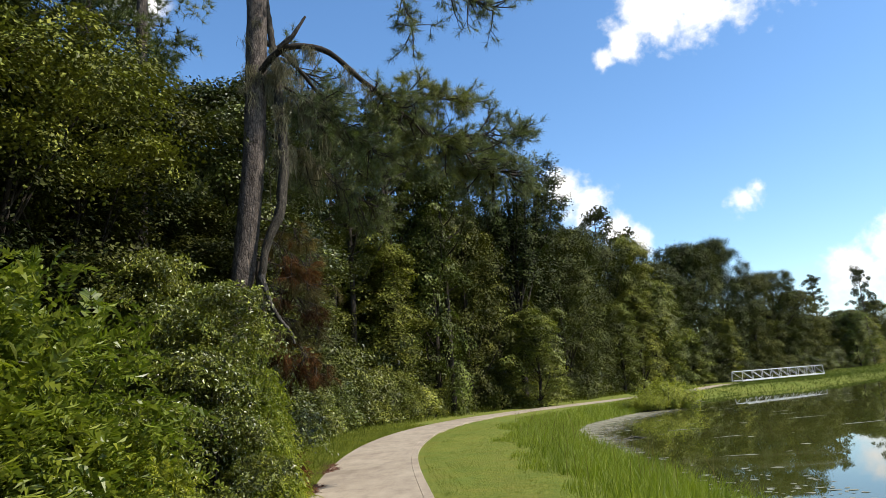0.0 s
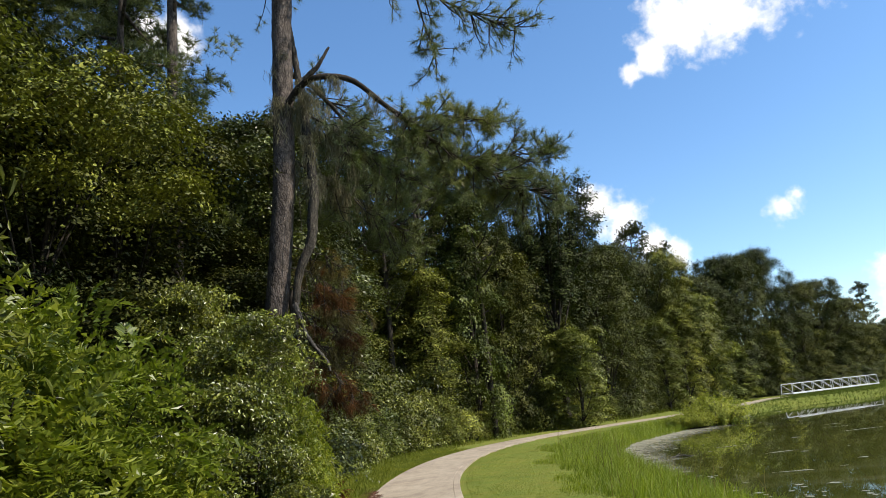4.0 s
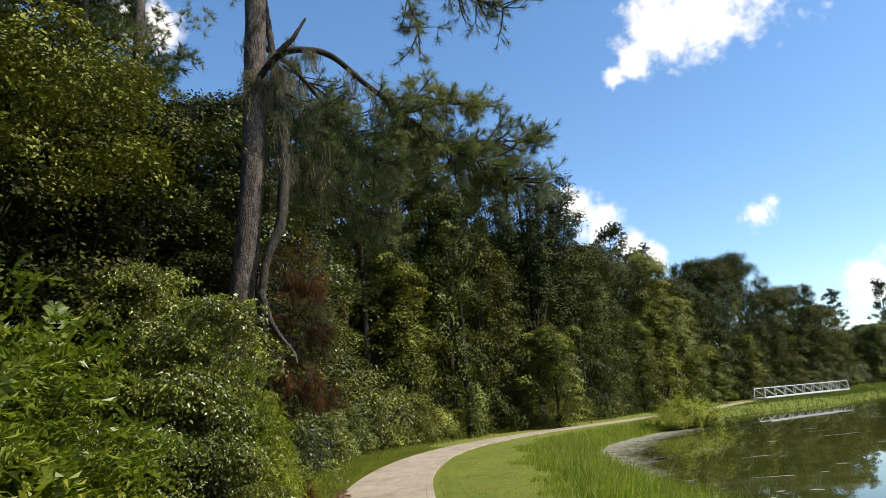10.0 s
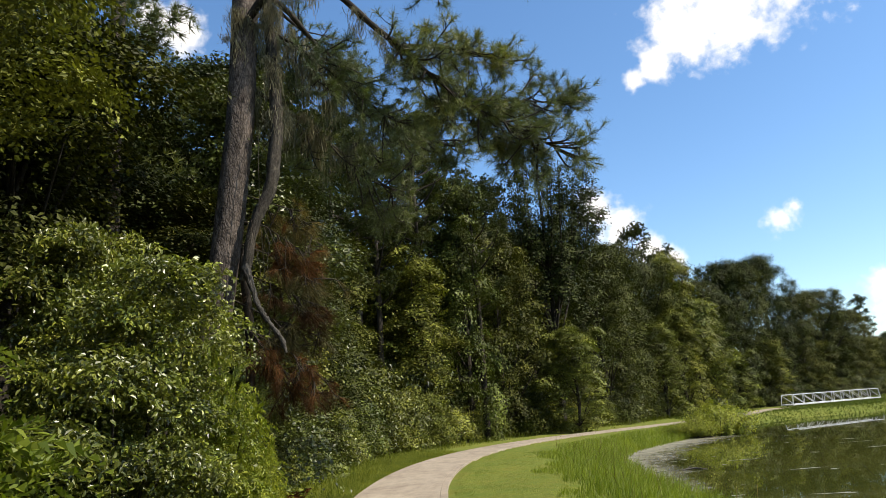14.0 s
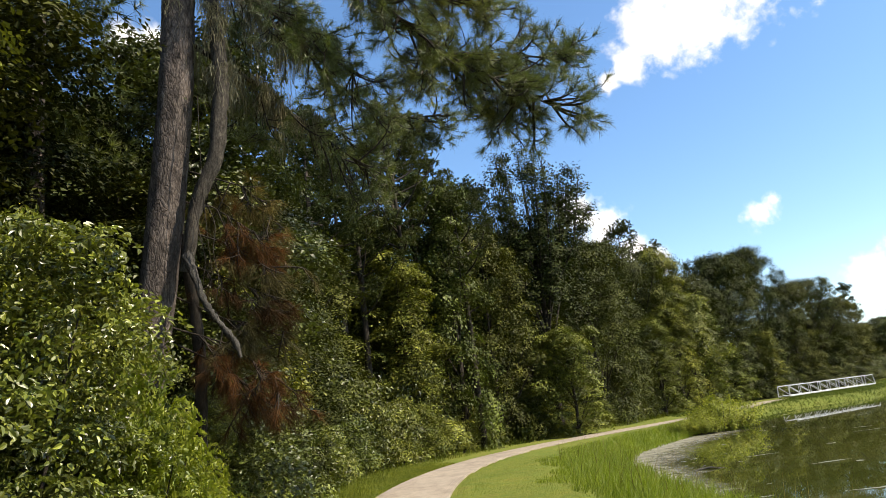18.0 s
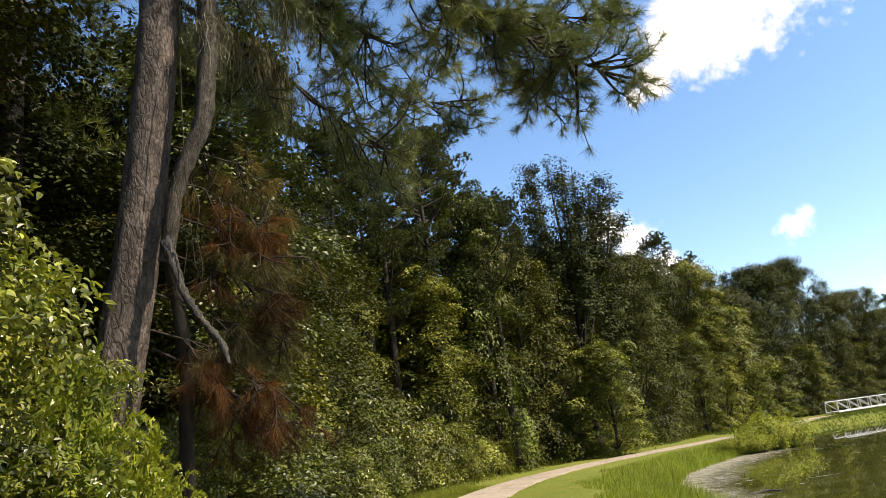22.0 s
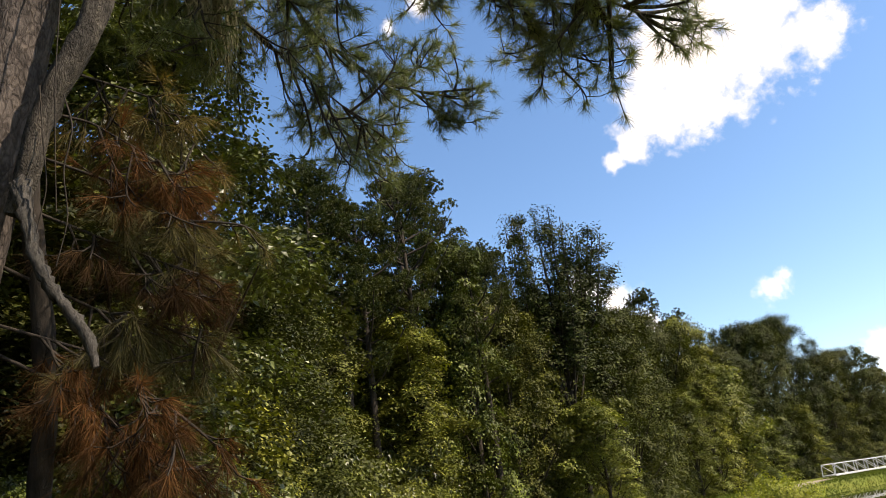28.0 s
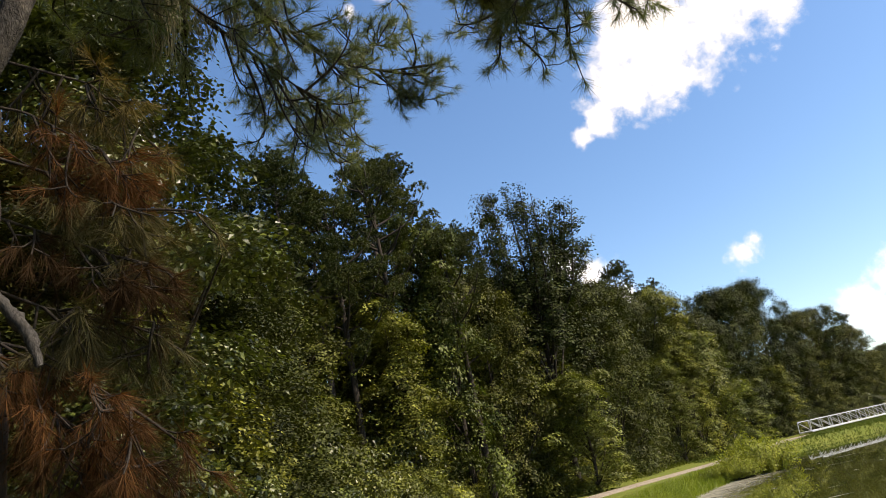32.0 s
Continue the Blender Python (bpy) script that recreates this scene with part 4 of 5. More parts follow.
# higher limbs
pine_limb([(-3.25, 10.6, 9.7), (-2.6, 10.6, 10.3), (-1.5, 11.1, 10.1), (-0.5, 11.6, 9.3), (0.5, 12, 8.9), (0.95, 12.2, 8.8)], 0.05, 42, 5, 0.75, 13, 0.35, sag=-0.2, per=42)
pine_limb([(-1.0, 11.35, 9.7), (-0.85, 11.4, 8.7), (-0.68, 11.5, 7.9)], 0.025, 12, 4, 0.5, 14, 0.3)
pine_limb([(-3.3, 10.7, 10.4), (-3.9, 12, 11.6), (-4.4, 13.5, 12.0)], 0.045, 40, 5, 1.0, 18, 0.3)
pine_limb([(-3.2, 10.6, 11), (-2, 10.2, 11.6), (-0.6, 10.4, 11.6)], 0.045, 34, 5, 1.0, 19, 0.3)
# rest of the crown, high above the path, mostly unseen, added for its shade
for k in range(8):
    a, z = k * 2.4 + 1.6, 11.4 + 0.45 * k
    reach = 3.2 - 0.16 * k
    end = (-3.15 + reach * math.cos(a), 10.6 + reach * math.sin(a), z + 0.6)
    pine_limb([(-3.15, 10.6, z), (-3.15 + 0.5 * reach * math.cos(a), 10.6 + 0.5 * reach * math.sin(a), z + 0.45), end], 0.045, 22, 5, 0.9, 200 + k, 0.3, per=36, width=0.009)
# the limb reaching back along the wood, with its fork
pine_limb([(-3.4, 10.7, 7.9), (-3.2, 12.2, 8.2), (-2.85, 13.5, 7.9), (-2.55, 14.35, 7.5), (-1.9, 15.2, 7.25), (-1.3, 15.5, 7.1), (-0.75, 15.6, 7.15)], 0.055, 50, 5, 0.65, 15, 0.45, sag=-0.1)
pine_limb([(-2.55, 14.4, 7.5), (-2.68, 15.3, 7.35), (-2.7, 15.8, 7.2), (-2.5, 16.3, 6.95), (-2.0, 16.4, 6.9)], 0.03, 30, 5, 0.55, 16, 0.25, sag=-0.1)
pine_limb([(-1.8, 15.3, 7.25), (-1.4, 15.7, 7.7), (-1.05, 16.1, 8.15)], 0.022, 12, 4, 0.4, 24, 0.4)
pine_limb([(-1.5, 15.4, 7.15), (-1.2, 15.6, 6.85), (-0.95, 15.7, 6.55)], 0.018, 9, 3, 0.35, 25, 0.3)
pine_limb([(-3.3, 12.0, 8.1), (-3.3, 13.2, 8.5), (-3.0, 14.5, 8.6), (-2.5, 15.4, 8.5)], 0.03, 40, 5, 0.8, 26, 0.3, sag=-0.2)
pine_limb([(-3.4, 10.6, 6.2), (-2.9, 11.4, 6.0), (-2.4, 12.4, 5.7), (-1.8, 13.2, 5.3)], 0.035, 30, 6, 0.8, 17, 0.25, sag=-0.4)
pine_limb([(-3.3, 10.6, 7.1), (-2.7, 10.75, 6.75), (-2.1, 11.2, 6.3), (-1.6, 11.6, 5.9)], 0.03, 34, 6, 0.75, 20, 0.25, sag=-0.3)
v, f = tube(smooth_line([(-2.88, 10.3, 7.37), (-2.62, 10.22, 7.5), (-2.5, 10.2, 7.68), (-2.39, 10.2, 7.84)], 10), [0.05, 0.042, 0.03, 0.02], 7, rng, 0.1)
link_mesh("stub", v, f, BARK_PINE, tall_pine, "dark broken limb stub", True)
# dead, brown lower limbs with needles hanging from them
for k, (a, b, c, tone) in enumerate((((-3.5, 10.7, 4.3), (-3.2, 10.9, 4.25), (-2.75, 10.95, 3.9), 0), ((-3.5, 10.7, 4.0), (-3.0, 11.0, 3.8), (-2.45, 11.05, 3.4), 1), ((-3.6, 10.7, 3.7), (-3.0, 11.0, 3.4), (-2.4, 11.0, 3.05), 0),
                                     ((-3.6, 10.7, 3.3), (-3.1, 10.95, 3.0), (-2.5, 11.0, 2.8), 1), ((-3.7, 10.7, 3.0), (-3.1, 10.9, 2.75), (-2.55, 10.85, 2.3), 0), ((-3.5, 10.8, 4.7), (-2.9, 11.1, 4.5), (-2.55, 11.2, 4.0), 1),
                                     ((-3.6, 10.8, 2.8), (-3.1, 10.9, 2.5), (-2.75, 10.8, 2.15), 0))):
    pine_limb([a, b, c], 0.012, 12, 4, 0.4, 30 + k, 0.25, NEEDLE_OLD if tone else NEEDLE_DEAD, 60, 0.2, 0.003, "dead limb with brown needles" if not tone else "fading limb with olive needles", -0.75, 0.4, 0.0)


WISPS = []


def moss(pts, n, drop, seed):
    """Grey moss hanging in tapered wisps below a limb."""
    g = np.random.default_rng(seed)
    ln = smooth_line(pts, 30)
    for _ in range(n):
        vs, fs, m = [], [], 0
        p = ln[int(30 * g.random())] + 0.07 * g.standard_normal(3) - np.array([0, 0, 0.08])
        h = drop * g.uniform(0.25, 1.25)
        wide = g.uniform(0.03, 0.075)
        sway = 0.1 * g.standard_normal(2) * h
        for _ in range(44):
            k = 7
            q = np.linspace(0, 1, k) * g.uniform(0.25, 1.0)
            off = wide * g.standard_normal(2)
            x = off[None] * (1 - 0.75 * q[:, None]) + sway[None] * q[:, None] ** 2 + np.cumsum(0.02 * g.standard_normal((k, 2)), 0)
            c = np.concatenate([x, -(q * h)[:, None]], 1) + p
            a = g.uniform(0, np.pi)
            w = np.array([math.cos(a), math.sin(a), 0]) * 0.0042
            t = np.linspace(1, 0.4, k)[:, None]
            vs.append(np.stack([c - w * t, c + w * t], 1).reshape(-1, 3))
            i = np.arange(k - 1)[:, None] * 2
            fs.append(i + np.array([[0, 1, 3, 2]]) + m)
            m += 2 * k
        WISPS.append((np.concatenate(vs), np.concatenate(fs)))


moss([(-3.25, 10.5, 7.05), (-2.9, 10.4, 7.25), (-2.3, 10.35, 7.35)], 16, 0.45, 41)
moss([(-3.2, 10.6, 6.2), (-2.9, 11.2, 6.1), (-2.4, 12.2, 5.8)], 18, 0.85, 42)
moss([(-3.1, 10.6, 7.0), (-2.6, 10.8, 6.7), (-2.1, 11.2, 6.3)], 18, 0.75, 47)
moss([(-3.3, 12.2, 8.2), (-3.0, 13.2, 8.1), (-2.7, 14.2, 7.9)], 6, 0.9, 43)
moss([(-3.05, 10.65, 7.6), (-2.96, 10.6, 6.6), (-2.92, 10.55, 5.6)], 26, 0.55, 44)
moss([(-1.9, 10.6, 7.2), (-1.5, 11.0, 6.9), (-1.2, 11.3, 6.6)], 9, 0.5, 45)
moss([(-3.3, 10.45, 8.2), (-3.42, 10.43, 7.4), (-3.46, 10.45, 6.6)], 16, 0.35, 46)
v, f = join(WISPS)
tagged(link_mesh("moss", v, f, MOSS, tall_pine, "grey hanging moss strands"), kind="stuff")
for pts in (((-3.1, 10.4, 5.3), (-3.08, 10.36, 4.8), (-3.06, 10.35, 4.2), (-3.03, 10.35, 3.75), (-3.0, 10.36, 3.35)), ((-3.04, 10.4, 4.1), (-2.95, 10.38, 3.85), (-2.99, 10.37, 3.6), (-2.93, 10.36, 3.3), (-2.98, 10.36, 3.05)),
            ((-3.2, 10.42, 4.2), (-3.12, 10.38, 3.8), (-3.06, 10.36, 3.5), (-3.1, 10.36, 3.25))):
    v, f = tube(smooth_line(pts, 24), [0.005, 0.004, 0.003], 5, rng, 0.15)
    link_mesh("vine", v, f, BARK_DARK, tall_pine, "thin bare vine hanging beside the trunk", True)

# second, thinner pine in the wood
pine_b = pine("pine_tree", "slender pine rising out of dense broadleaf scrub", 61, 16, 0.95, 0.6, 0.125, 700, 30, 0.2, 0.011, NEEDLE, 16, 0.3)
stand(pine_b, -5.88, 12.0, 150)
stand(pine("pine_tree", "full pine with olive needles behind the scrub", 63, 13, 2.4, 0.36, 0.13, 2600, 30, 0.2, 0.013, NEEDLE, 22), -7.5, 12.6, 60)

# near shrubs between path and wood
SHRUBS = [
    shrub("shrub", "dense glossy green shrub spilling towards the path", 71, 2.6, 1.1, LEAF_BRIGHT, 0.042, 1600, 26, 0.05, 0.6, lobes=20, fine=True),
    shrub("shrub", "tall leafy shrub with sunlit upper sprays", 72, 3.5, 1.15, LEAF_BRIGHT, 0.042, 1850, 26, 0.05, 0.58, lobes=24, fine=True),
    shrub("shrub", "loose light green shrub with narrow leaves", 73, 2.2, 1.0, LEAF_BRIGHT, 0.055, 800, 24, 0.065, 0.45, lobes=16, fine=True),
    shrub("shrub", "tall dark evergreen shrub in the shade", 74, 4.2, 1.5, LEAF_MID, 0.065, 1000, 26, 0.11, lobes=26),
]
FERNS = [frond_bush("fern_bush", "bright feathery bush of pinnate fronds", 81, 1.9, 1.15, 1000, LEAF_FERN),
         frond_bush("fern_bush", "low ferny undergrowth in the shade", 82, 0.9, 0.75, 190, LEAF_FERN)]
for ob, x, y, a, sc in ((SHRUBS[0], -3.35, 8.5, 0, 0.88), (SHRUBS[1], -3.15, 7.6, 40, 0.95), (SHRUBS[2], -3.5, 6.6, 10, 0.95), (SHRUBS[3], -7.2, 9.0, 0, 0.75), (FERNS[0], -3.5, 5.2, 0, 1.2), (FERNS[1], -3.35, 9.5, 0, 0.8)):
    stand(ob, x, y, a, sc)
for k, x, y, a, sc, tall in ((0, -4.2, 3.6, 80, 1.05, 1.0), (1, -5.1, 5.2, 120, 0.9, 1.0), (3, -7.0, 6.2, 100, 0.7, 1.0), (3, -6.8, 3.2, 150, 0.7, 1.0), (1, -4.8, 6.9, 200, 0.95, 0.9), (1, -3.9, 2.6, 310, 1.0, 1.1),
                             (0, -4.2, 8.9, 250, 0.95, 1.1), (1, -4.05, 8.5, 160, 0.95, 1.22), (2, -3.9, 11.7, 20, 0.5, 0.8), (2, -4.15, 12.8, 200, 0.6, 0.85), (0, -4.8, 12.2, 140, 0.7, 0.8), (0, -5.2, 13.6, 10, 0.75, 0.9), (2, -4.6, 14.2, 300, 0.65, 0.8), (3, -6.4, 11.4, 30, 0.8, 0.9)):
    again(SHRUBS[k], x, y, a, sc, tall)
FERNS[0].scale = (1.15, 1.15, 1.8)
for k, x, y, a, sc in ((0, -3.25, 6.2, 90, 0.75), (1, -2.85, 7.0, 140, 0.6), (1, -3.7, 10.0, 260, 0.9), (1, -3.1, 9.3, 30, 0.7), (0, -3.4, 2.8, 45, 1.0), (1, -3.15, 11.0, 100, 0.6)):
    again(FERNS[k], x, y, a, sc)
again(FERNS[0], -3.6, 4.2, 210, 1.1, 1.65)
again(FERNS[0], -3.2, 10.1, 30, 0.5, 2.3)
again(FERNS[0], -2.72, 5.5, 130, 0.55, 1.75)
again(FERNS[0], -3.75, 11.9, 230, 0.45, 1.6)

sapling = shrub("sapling", "leafy sapling with long drooping leaves", 75, 4.3, 0.75, LEAF_BRIGHT, 0.12, 260, 15, 0.12, 0.24, lobes=14, fine=True)
stand(sapling, -3.55, 3.7)
again(sapling, -3.9, 8.2, 90, 0.62, 1.0)
again(SHRUBS[1], -3.45, 9.15, 75, 0.65, 1.22)
again(FERNS[0], -2.98, 8.9, 40, 0.6, 2.5)
again(FERNS[0], -3.05, 9.6, 75, 0.5, 2.1)
for x, y, a, sc, tall in ((-4.75, 12.5, 200, 0.75, 1.0), (-4.9, 13.7, 20, 0.8, 1.0), (-5.2, 15.0, 110, 0.9, 1.0), (-5.6, 16.8, 310, 0.95, 1.0), (-6.0, 18.6, 50, 0.9, 1.0)):
    again(SHRUBS[1], x, y, a, sc, tall)
dry_weed = frond_bush("dry_weed", "dried brown weed clump beside the path", 83, 0.8, 0.45, 120, NEEDLE_DEAD)
stand(dry_weed, -3.7, 12.7, 0, 0.9)
again(dry_weed, -4.1, 14.8, 80, 0.7)

# broadleaf trees close to the path
TREES = [
    broad_tree("broadleaf_tree", "overhanging broadleaf tree with sunlit upper leaves", 91, 7.2, 2.2, LEAF_WOOD, 0.064, 1350, 26, trunk_r=0.06, low=0.7, lobes=28, spread=0.13, gap=0.5, lump=0.72, lean=0.5, flat=0.5),
    broad_tree("broadleaf_tree", "dense shaded broadleaf tree draped with vines", 92, 8.0, 2.5, LEAF_SHADED, 0.085, 1900, 26, trunk_r=0.11, low=0.2, lobes=34, spread=0.16, gap=0.3, flat=0.55),
    broad_tree("broadleaf_tree", "slim broadleaf tree with dark foliage", 93, 11.0, 2.2, LEAF_SHADED, 0.1, 2000, 26, trunk_r=0.12, low=0.12, lobes=30, gap=0.15, spread=0.2),
    broad_tree("broadleaf_tree", "tall dense evergreen tree behind the pine", 94, 11.4, 2.2, LEAF_MID, 0.1, 2700, 28, trunk_r=0.12, low=0.1, lobes=44, gap=0.03, spread=0.2),
]
stand(TREES[3], -5.3, 15.3, 0, 0.8)
stand(TREES[0], -5.6, 7.4, 0, 0.82)
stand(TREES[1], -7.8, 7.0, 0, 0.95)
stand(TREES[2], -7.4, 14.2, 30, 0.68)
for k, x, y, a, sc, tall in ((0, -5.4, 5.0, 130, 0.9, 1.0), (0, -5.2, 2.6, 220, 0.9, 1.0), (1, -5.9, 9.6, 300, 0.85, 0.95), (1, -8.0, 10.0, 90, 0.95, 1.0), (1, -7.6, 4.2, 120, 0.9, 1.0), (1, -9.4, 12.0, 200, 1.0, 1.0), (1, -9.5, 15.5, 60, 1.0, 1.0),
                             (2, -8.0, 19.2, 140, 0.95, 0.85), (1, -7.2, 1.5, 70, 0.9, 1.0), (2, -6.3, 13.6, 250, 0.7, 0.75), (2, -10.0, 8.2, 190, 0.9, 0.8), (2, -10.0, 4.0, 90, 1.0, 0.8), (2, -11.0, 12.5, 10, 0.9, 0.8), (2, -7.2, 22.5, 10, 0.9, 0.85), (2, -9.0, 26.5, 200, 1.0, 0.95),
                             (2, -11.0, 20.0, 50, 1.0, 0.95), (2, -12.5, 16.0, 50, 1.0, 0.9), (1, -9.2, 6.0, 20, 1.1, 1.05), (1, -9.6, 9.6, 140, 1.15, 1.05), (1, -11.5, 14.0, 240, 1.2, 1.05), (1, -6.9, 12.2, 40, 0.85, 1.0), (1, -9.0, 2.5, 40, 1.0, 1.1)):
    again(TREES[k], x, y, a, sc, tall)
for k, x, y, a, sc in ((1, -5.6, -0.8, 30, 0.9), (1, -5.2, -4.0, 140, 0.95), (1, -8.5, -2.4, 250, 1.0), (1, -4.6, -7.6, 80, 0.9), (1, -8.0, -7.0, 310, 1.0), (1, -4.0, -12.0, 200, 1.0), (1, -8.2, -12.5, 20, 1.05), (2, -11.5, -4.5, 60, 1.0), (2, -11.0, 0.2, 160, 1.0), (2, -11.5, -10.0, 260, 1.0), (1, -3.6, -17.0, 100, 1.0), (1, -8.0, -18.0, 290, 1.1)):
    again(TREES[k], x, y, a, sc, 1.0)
for k, x, y, a, sc in ((1, -3.7, 0.6, 20, 0.9), (0, -3.5, -1.4, 100, 1.0), (1, -3.4, -3.6, 240, 0.9), (0, -3.2, -6.2, 10, 1.1), (1, -3.0, -9.0, 170, 1.0), (0, -2.6, -12.0, 60, 1.1)):
    again(SHRUBS[k], x, y, a, sc, 1.0)
low_pine = pine("pine_tree", "dark pine with low dense limbs inside the wood", 62, 14, 2.8, 0.34, 0.13, 1500, 30, 0.3, 0.02, NEEDLE_FAR, 20)
stand(low_pine, -9.2, 11.0)
for x, y, a, sc, tall in ((-11.6, 9.0, 250, 1.0, 0.95), (-9.0, 14.6, 160, 0.95, 1.0), (-11.5, 13.2, 90, 1.0, 1.0), (-9.0, 7.2, 30, 0.8, 0.95)):
    again(low_pine, x, y, a, sc, tall)

# wood along the curve of the path: far leaves are drawn larger
FAR = [
    vase_tree("broadleaf_tree", "tall broadleaf tree with an open ragged crown", 101, 23.4, 5.8, LEAF_FAR_LIT, limbs=32, sprays=40, leaf=0.17),
    broad_tree("broadleaf_tree", "dense dark green woodland tree", 102, 14.0, 3.6, LEAF_FAR_LIT, 0.145, 2300, 24, trunk_r=0.2, low=0.0, lobes=75, spread=0.24, small=True, gap=0.35, lump=0.72, spires=26),
    broad_tree("broadleaf_tree", "woodland tree with vine covered trunk", 103, 11.0, 2.4, LEAF_WOOD, 0.125, 1800, 24, trunk_r=0.16, low=0.0, lobes=65, spread=0.2, small=True, gap=0.4, lump=0.78, spires=14),
    broad_tree("broadleaf_tree", "small sunlit tree at the wood's edge", 104, 7.0, 2.3, LEAF_EDGE, 0.125, 1300, 24, trunk_r=0.1, low=0.0, lobes=50, spread=0.18, small=True, gap=0.38, lump=0.85),
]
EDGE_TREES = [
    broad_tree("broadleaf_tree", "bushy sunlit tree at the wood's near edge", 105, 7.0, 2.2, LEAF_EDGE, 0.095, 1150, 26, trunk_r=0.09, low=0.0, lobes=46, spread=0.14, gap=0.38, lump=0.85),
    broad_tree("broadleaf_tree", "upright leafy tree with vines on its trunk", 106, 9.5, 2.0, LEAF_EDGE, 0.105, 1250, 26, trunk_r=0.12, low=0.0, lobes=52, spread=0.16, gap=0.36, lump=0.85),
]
# sun and shade along the edge are put into the bushes' leaf colours
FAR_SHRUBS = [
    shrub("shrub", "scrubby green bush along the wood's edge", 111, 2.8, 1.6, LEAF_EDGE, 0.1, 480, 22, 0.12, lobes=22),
    shrub("shrub", "dark scrub in the shade of the trees", 112, 3.6, 1.9, LEAF_MID, 0.14, 460, 22, 0.17, small=True, lobes=22),
    shrub("shrub", "pale green bush catching the sun", 113, 2.2, 1.3, LEAF_BRIGHT, 0.09, 420, 22, 0.1, lobes=20),
]
PINES = [
    pine("pine_tree", "tall pine with rounded pads of needles", 121, 22, 3.0, 0.58, 0.2, 2600, 18, 0.2, 0.055, tiers=17),
    pine("pine_tree", "pine with a thin dark crown", 122, 18, 2.6, 0.6, 0.17, 2200, 18, 0.19, 0.055, tiers=15),
]
for ob, x, y in ((FAR[0], 3.4, 55.0), (FAR[1], 24.8, 91.0), (FAR[2], -2.95, 46.5), (FAR[3], 4.2, 51.5), (EDGE_TREES[0], -7.6, 18.6), (EDGE_TREES[1], -9.4, 23.2), (FAR_SHRUBS[0], -6.5, 20.5), (FAR_SHRUBS[1], -7.4, 24.0), (FAR_SHRUBS[2], -6.4, 27.2), (PINES[0], -6.0, 48.0), (PINES[1], -8.9, 37.0)):
    stand(ob, x, y)
FAR[2].scale = (1.0, 1.0, 1.55)
for label, seed, height, radius, bare, limbs, x, y in (("slender pine with a flat open crown", 141, 19.6, 1.9, 0.78, 12, -9.4, 39.0), ("tall pine with rounded dark pads of needles", 142, 21.6, 2.9, 0.6, 24, -5.2, 43.0),
                                                        ("broad pine with limbs fanning upward", 143, 18.2, 3.0, 0.5, 26, -7.4, 41.0), ("dark pine with an open crown", 144, 17.2, 2.4, 0.55, 18, -1.9, 46.5),
                                                        ("tall pine with rounded dark pads of needles", 145, 17.6, 2.6, 0.6, 18, -11.2, 42.0)):
    stand(pad_pine("pine_tree", label, seed, height, radius, bare, limbs), x, y, seed * 40)
rng = np.random.default_rng(7)
EDGE_LINE = smooth_line(EDGE[4:], 400)
EARC = np.r_[0, np.cumsum(np.linalg.norm(np.diff(EDGE_LINE, axis=0), axis=1))]


def along_edge(s, back):
    p = np.array([np.interp(s, EARC, EDGE_LINE[:, i]) for i in (0, 1)])
    q = np.array([np.interp(s + 0.5, EARC, EDGE_LINE[:, i]) for i in (0, 1)])
    d = unit(q - p)
    return p + back * np.array([-d[1], d[0]])


s = 1.5
while s < 150:
    step = 1.25 + s * 0.014
    x, y = along_edge(s, 0.9 + rng.uniform(-0.3, 0.4))
    again(FAR_SHRUBS[int(rng.choice(3, p=[0.45, 0.2, 0.35] if s < 40 else [0.32, 0.55, 0.13]))], x, y, rng.uniform(0, 360), rng.uniform(0.7, 1.05) * min(1, 0.6 + s * 0.02), rng.uniform(0.75, 1.15))
    if rng.random() < (0.75 if s < 60 else 0.35):
        x, y = along_edge(s + 0.6, 2.6 + rng.uniform(-0.3, 0.5))
        again(FAR_SHRUBS[int(rng.choice([0, 1, 1]))], x, y, rng.uniform(0, 360), rng.uniform(0.9, 1.3), rng.uniform(1.0, 1.5))
    s += step
s = 8.0
while s < 185:
    x, y = along_edge(s, 4.2 + rng.uniform(-0.6, 1.0))
    k = int(rng.choice([2, 1, 3, 1])) if s < 60 else int(rng.choice([1, 2, 3]))
    low = 1.0 if s < 110 else 0.72
    if s < 26:
        k, low = int(rng.choice([2, 3])), 0.8
    again(EDGE_TREES[k - 2] if s < 26 else FAR[k], x, y, rng.uniform(0, 360), rng.uniform(0.8, 1.05), low * rng.uniform(0.85, 1.1))
    if rng.random() < (0.9 if s < 60 else 0.22):
        x, y = along_edge(s + 1.5, 8.5 + rng.uniform(-1, 1.5))
        again(FAR[int(rng.choice([1, 1, 2])) if s > 26 else 2], x, y, rng.uniform(0, 360), rng.uniform(0.85, 1.05), low * rng.uniform(0.8, 1.05))
    s += 2.8 + 0.014 * s
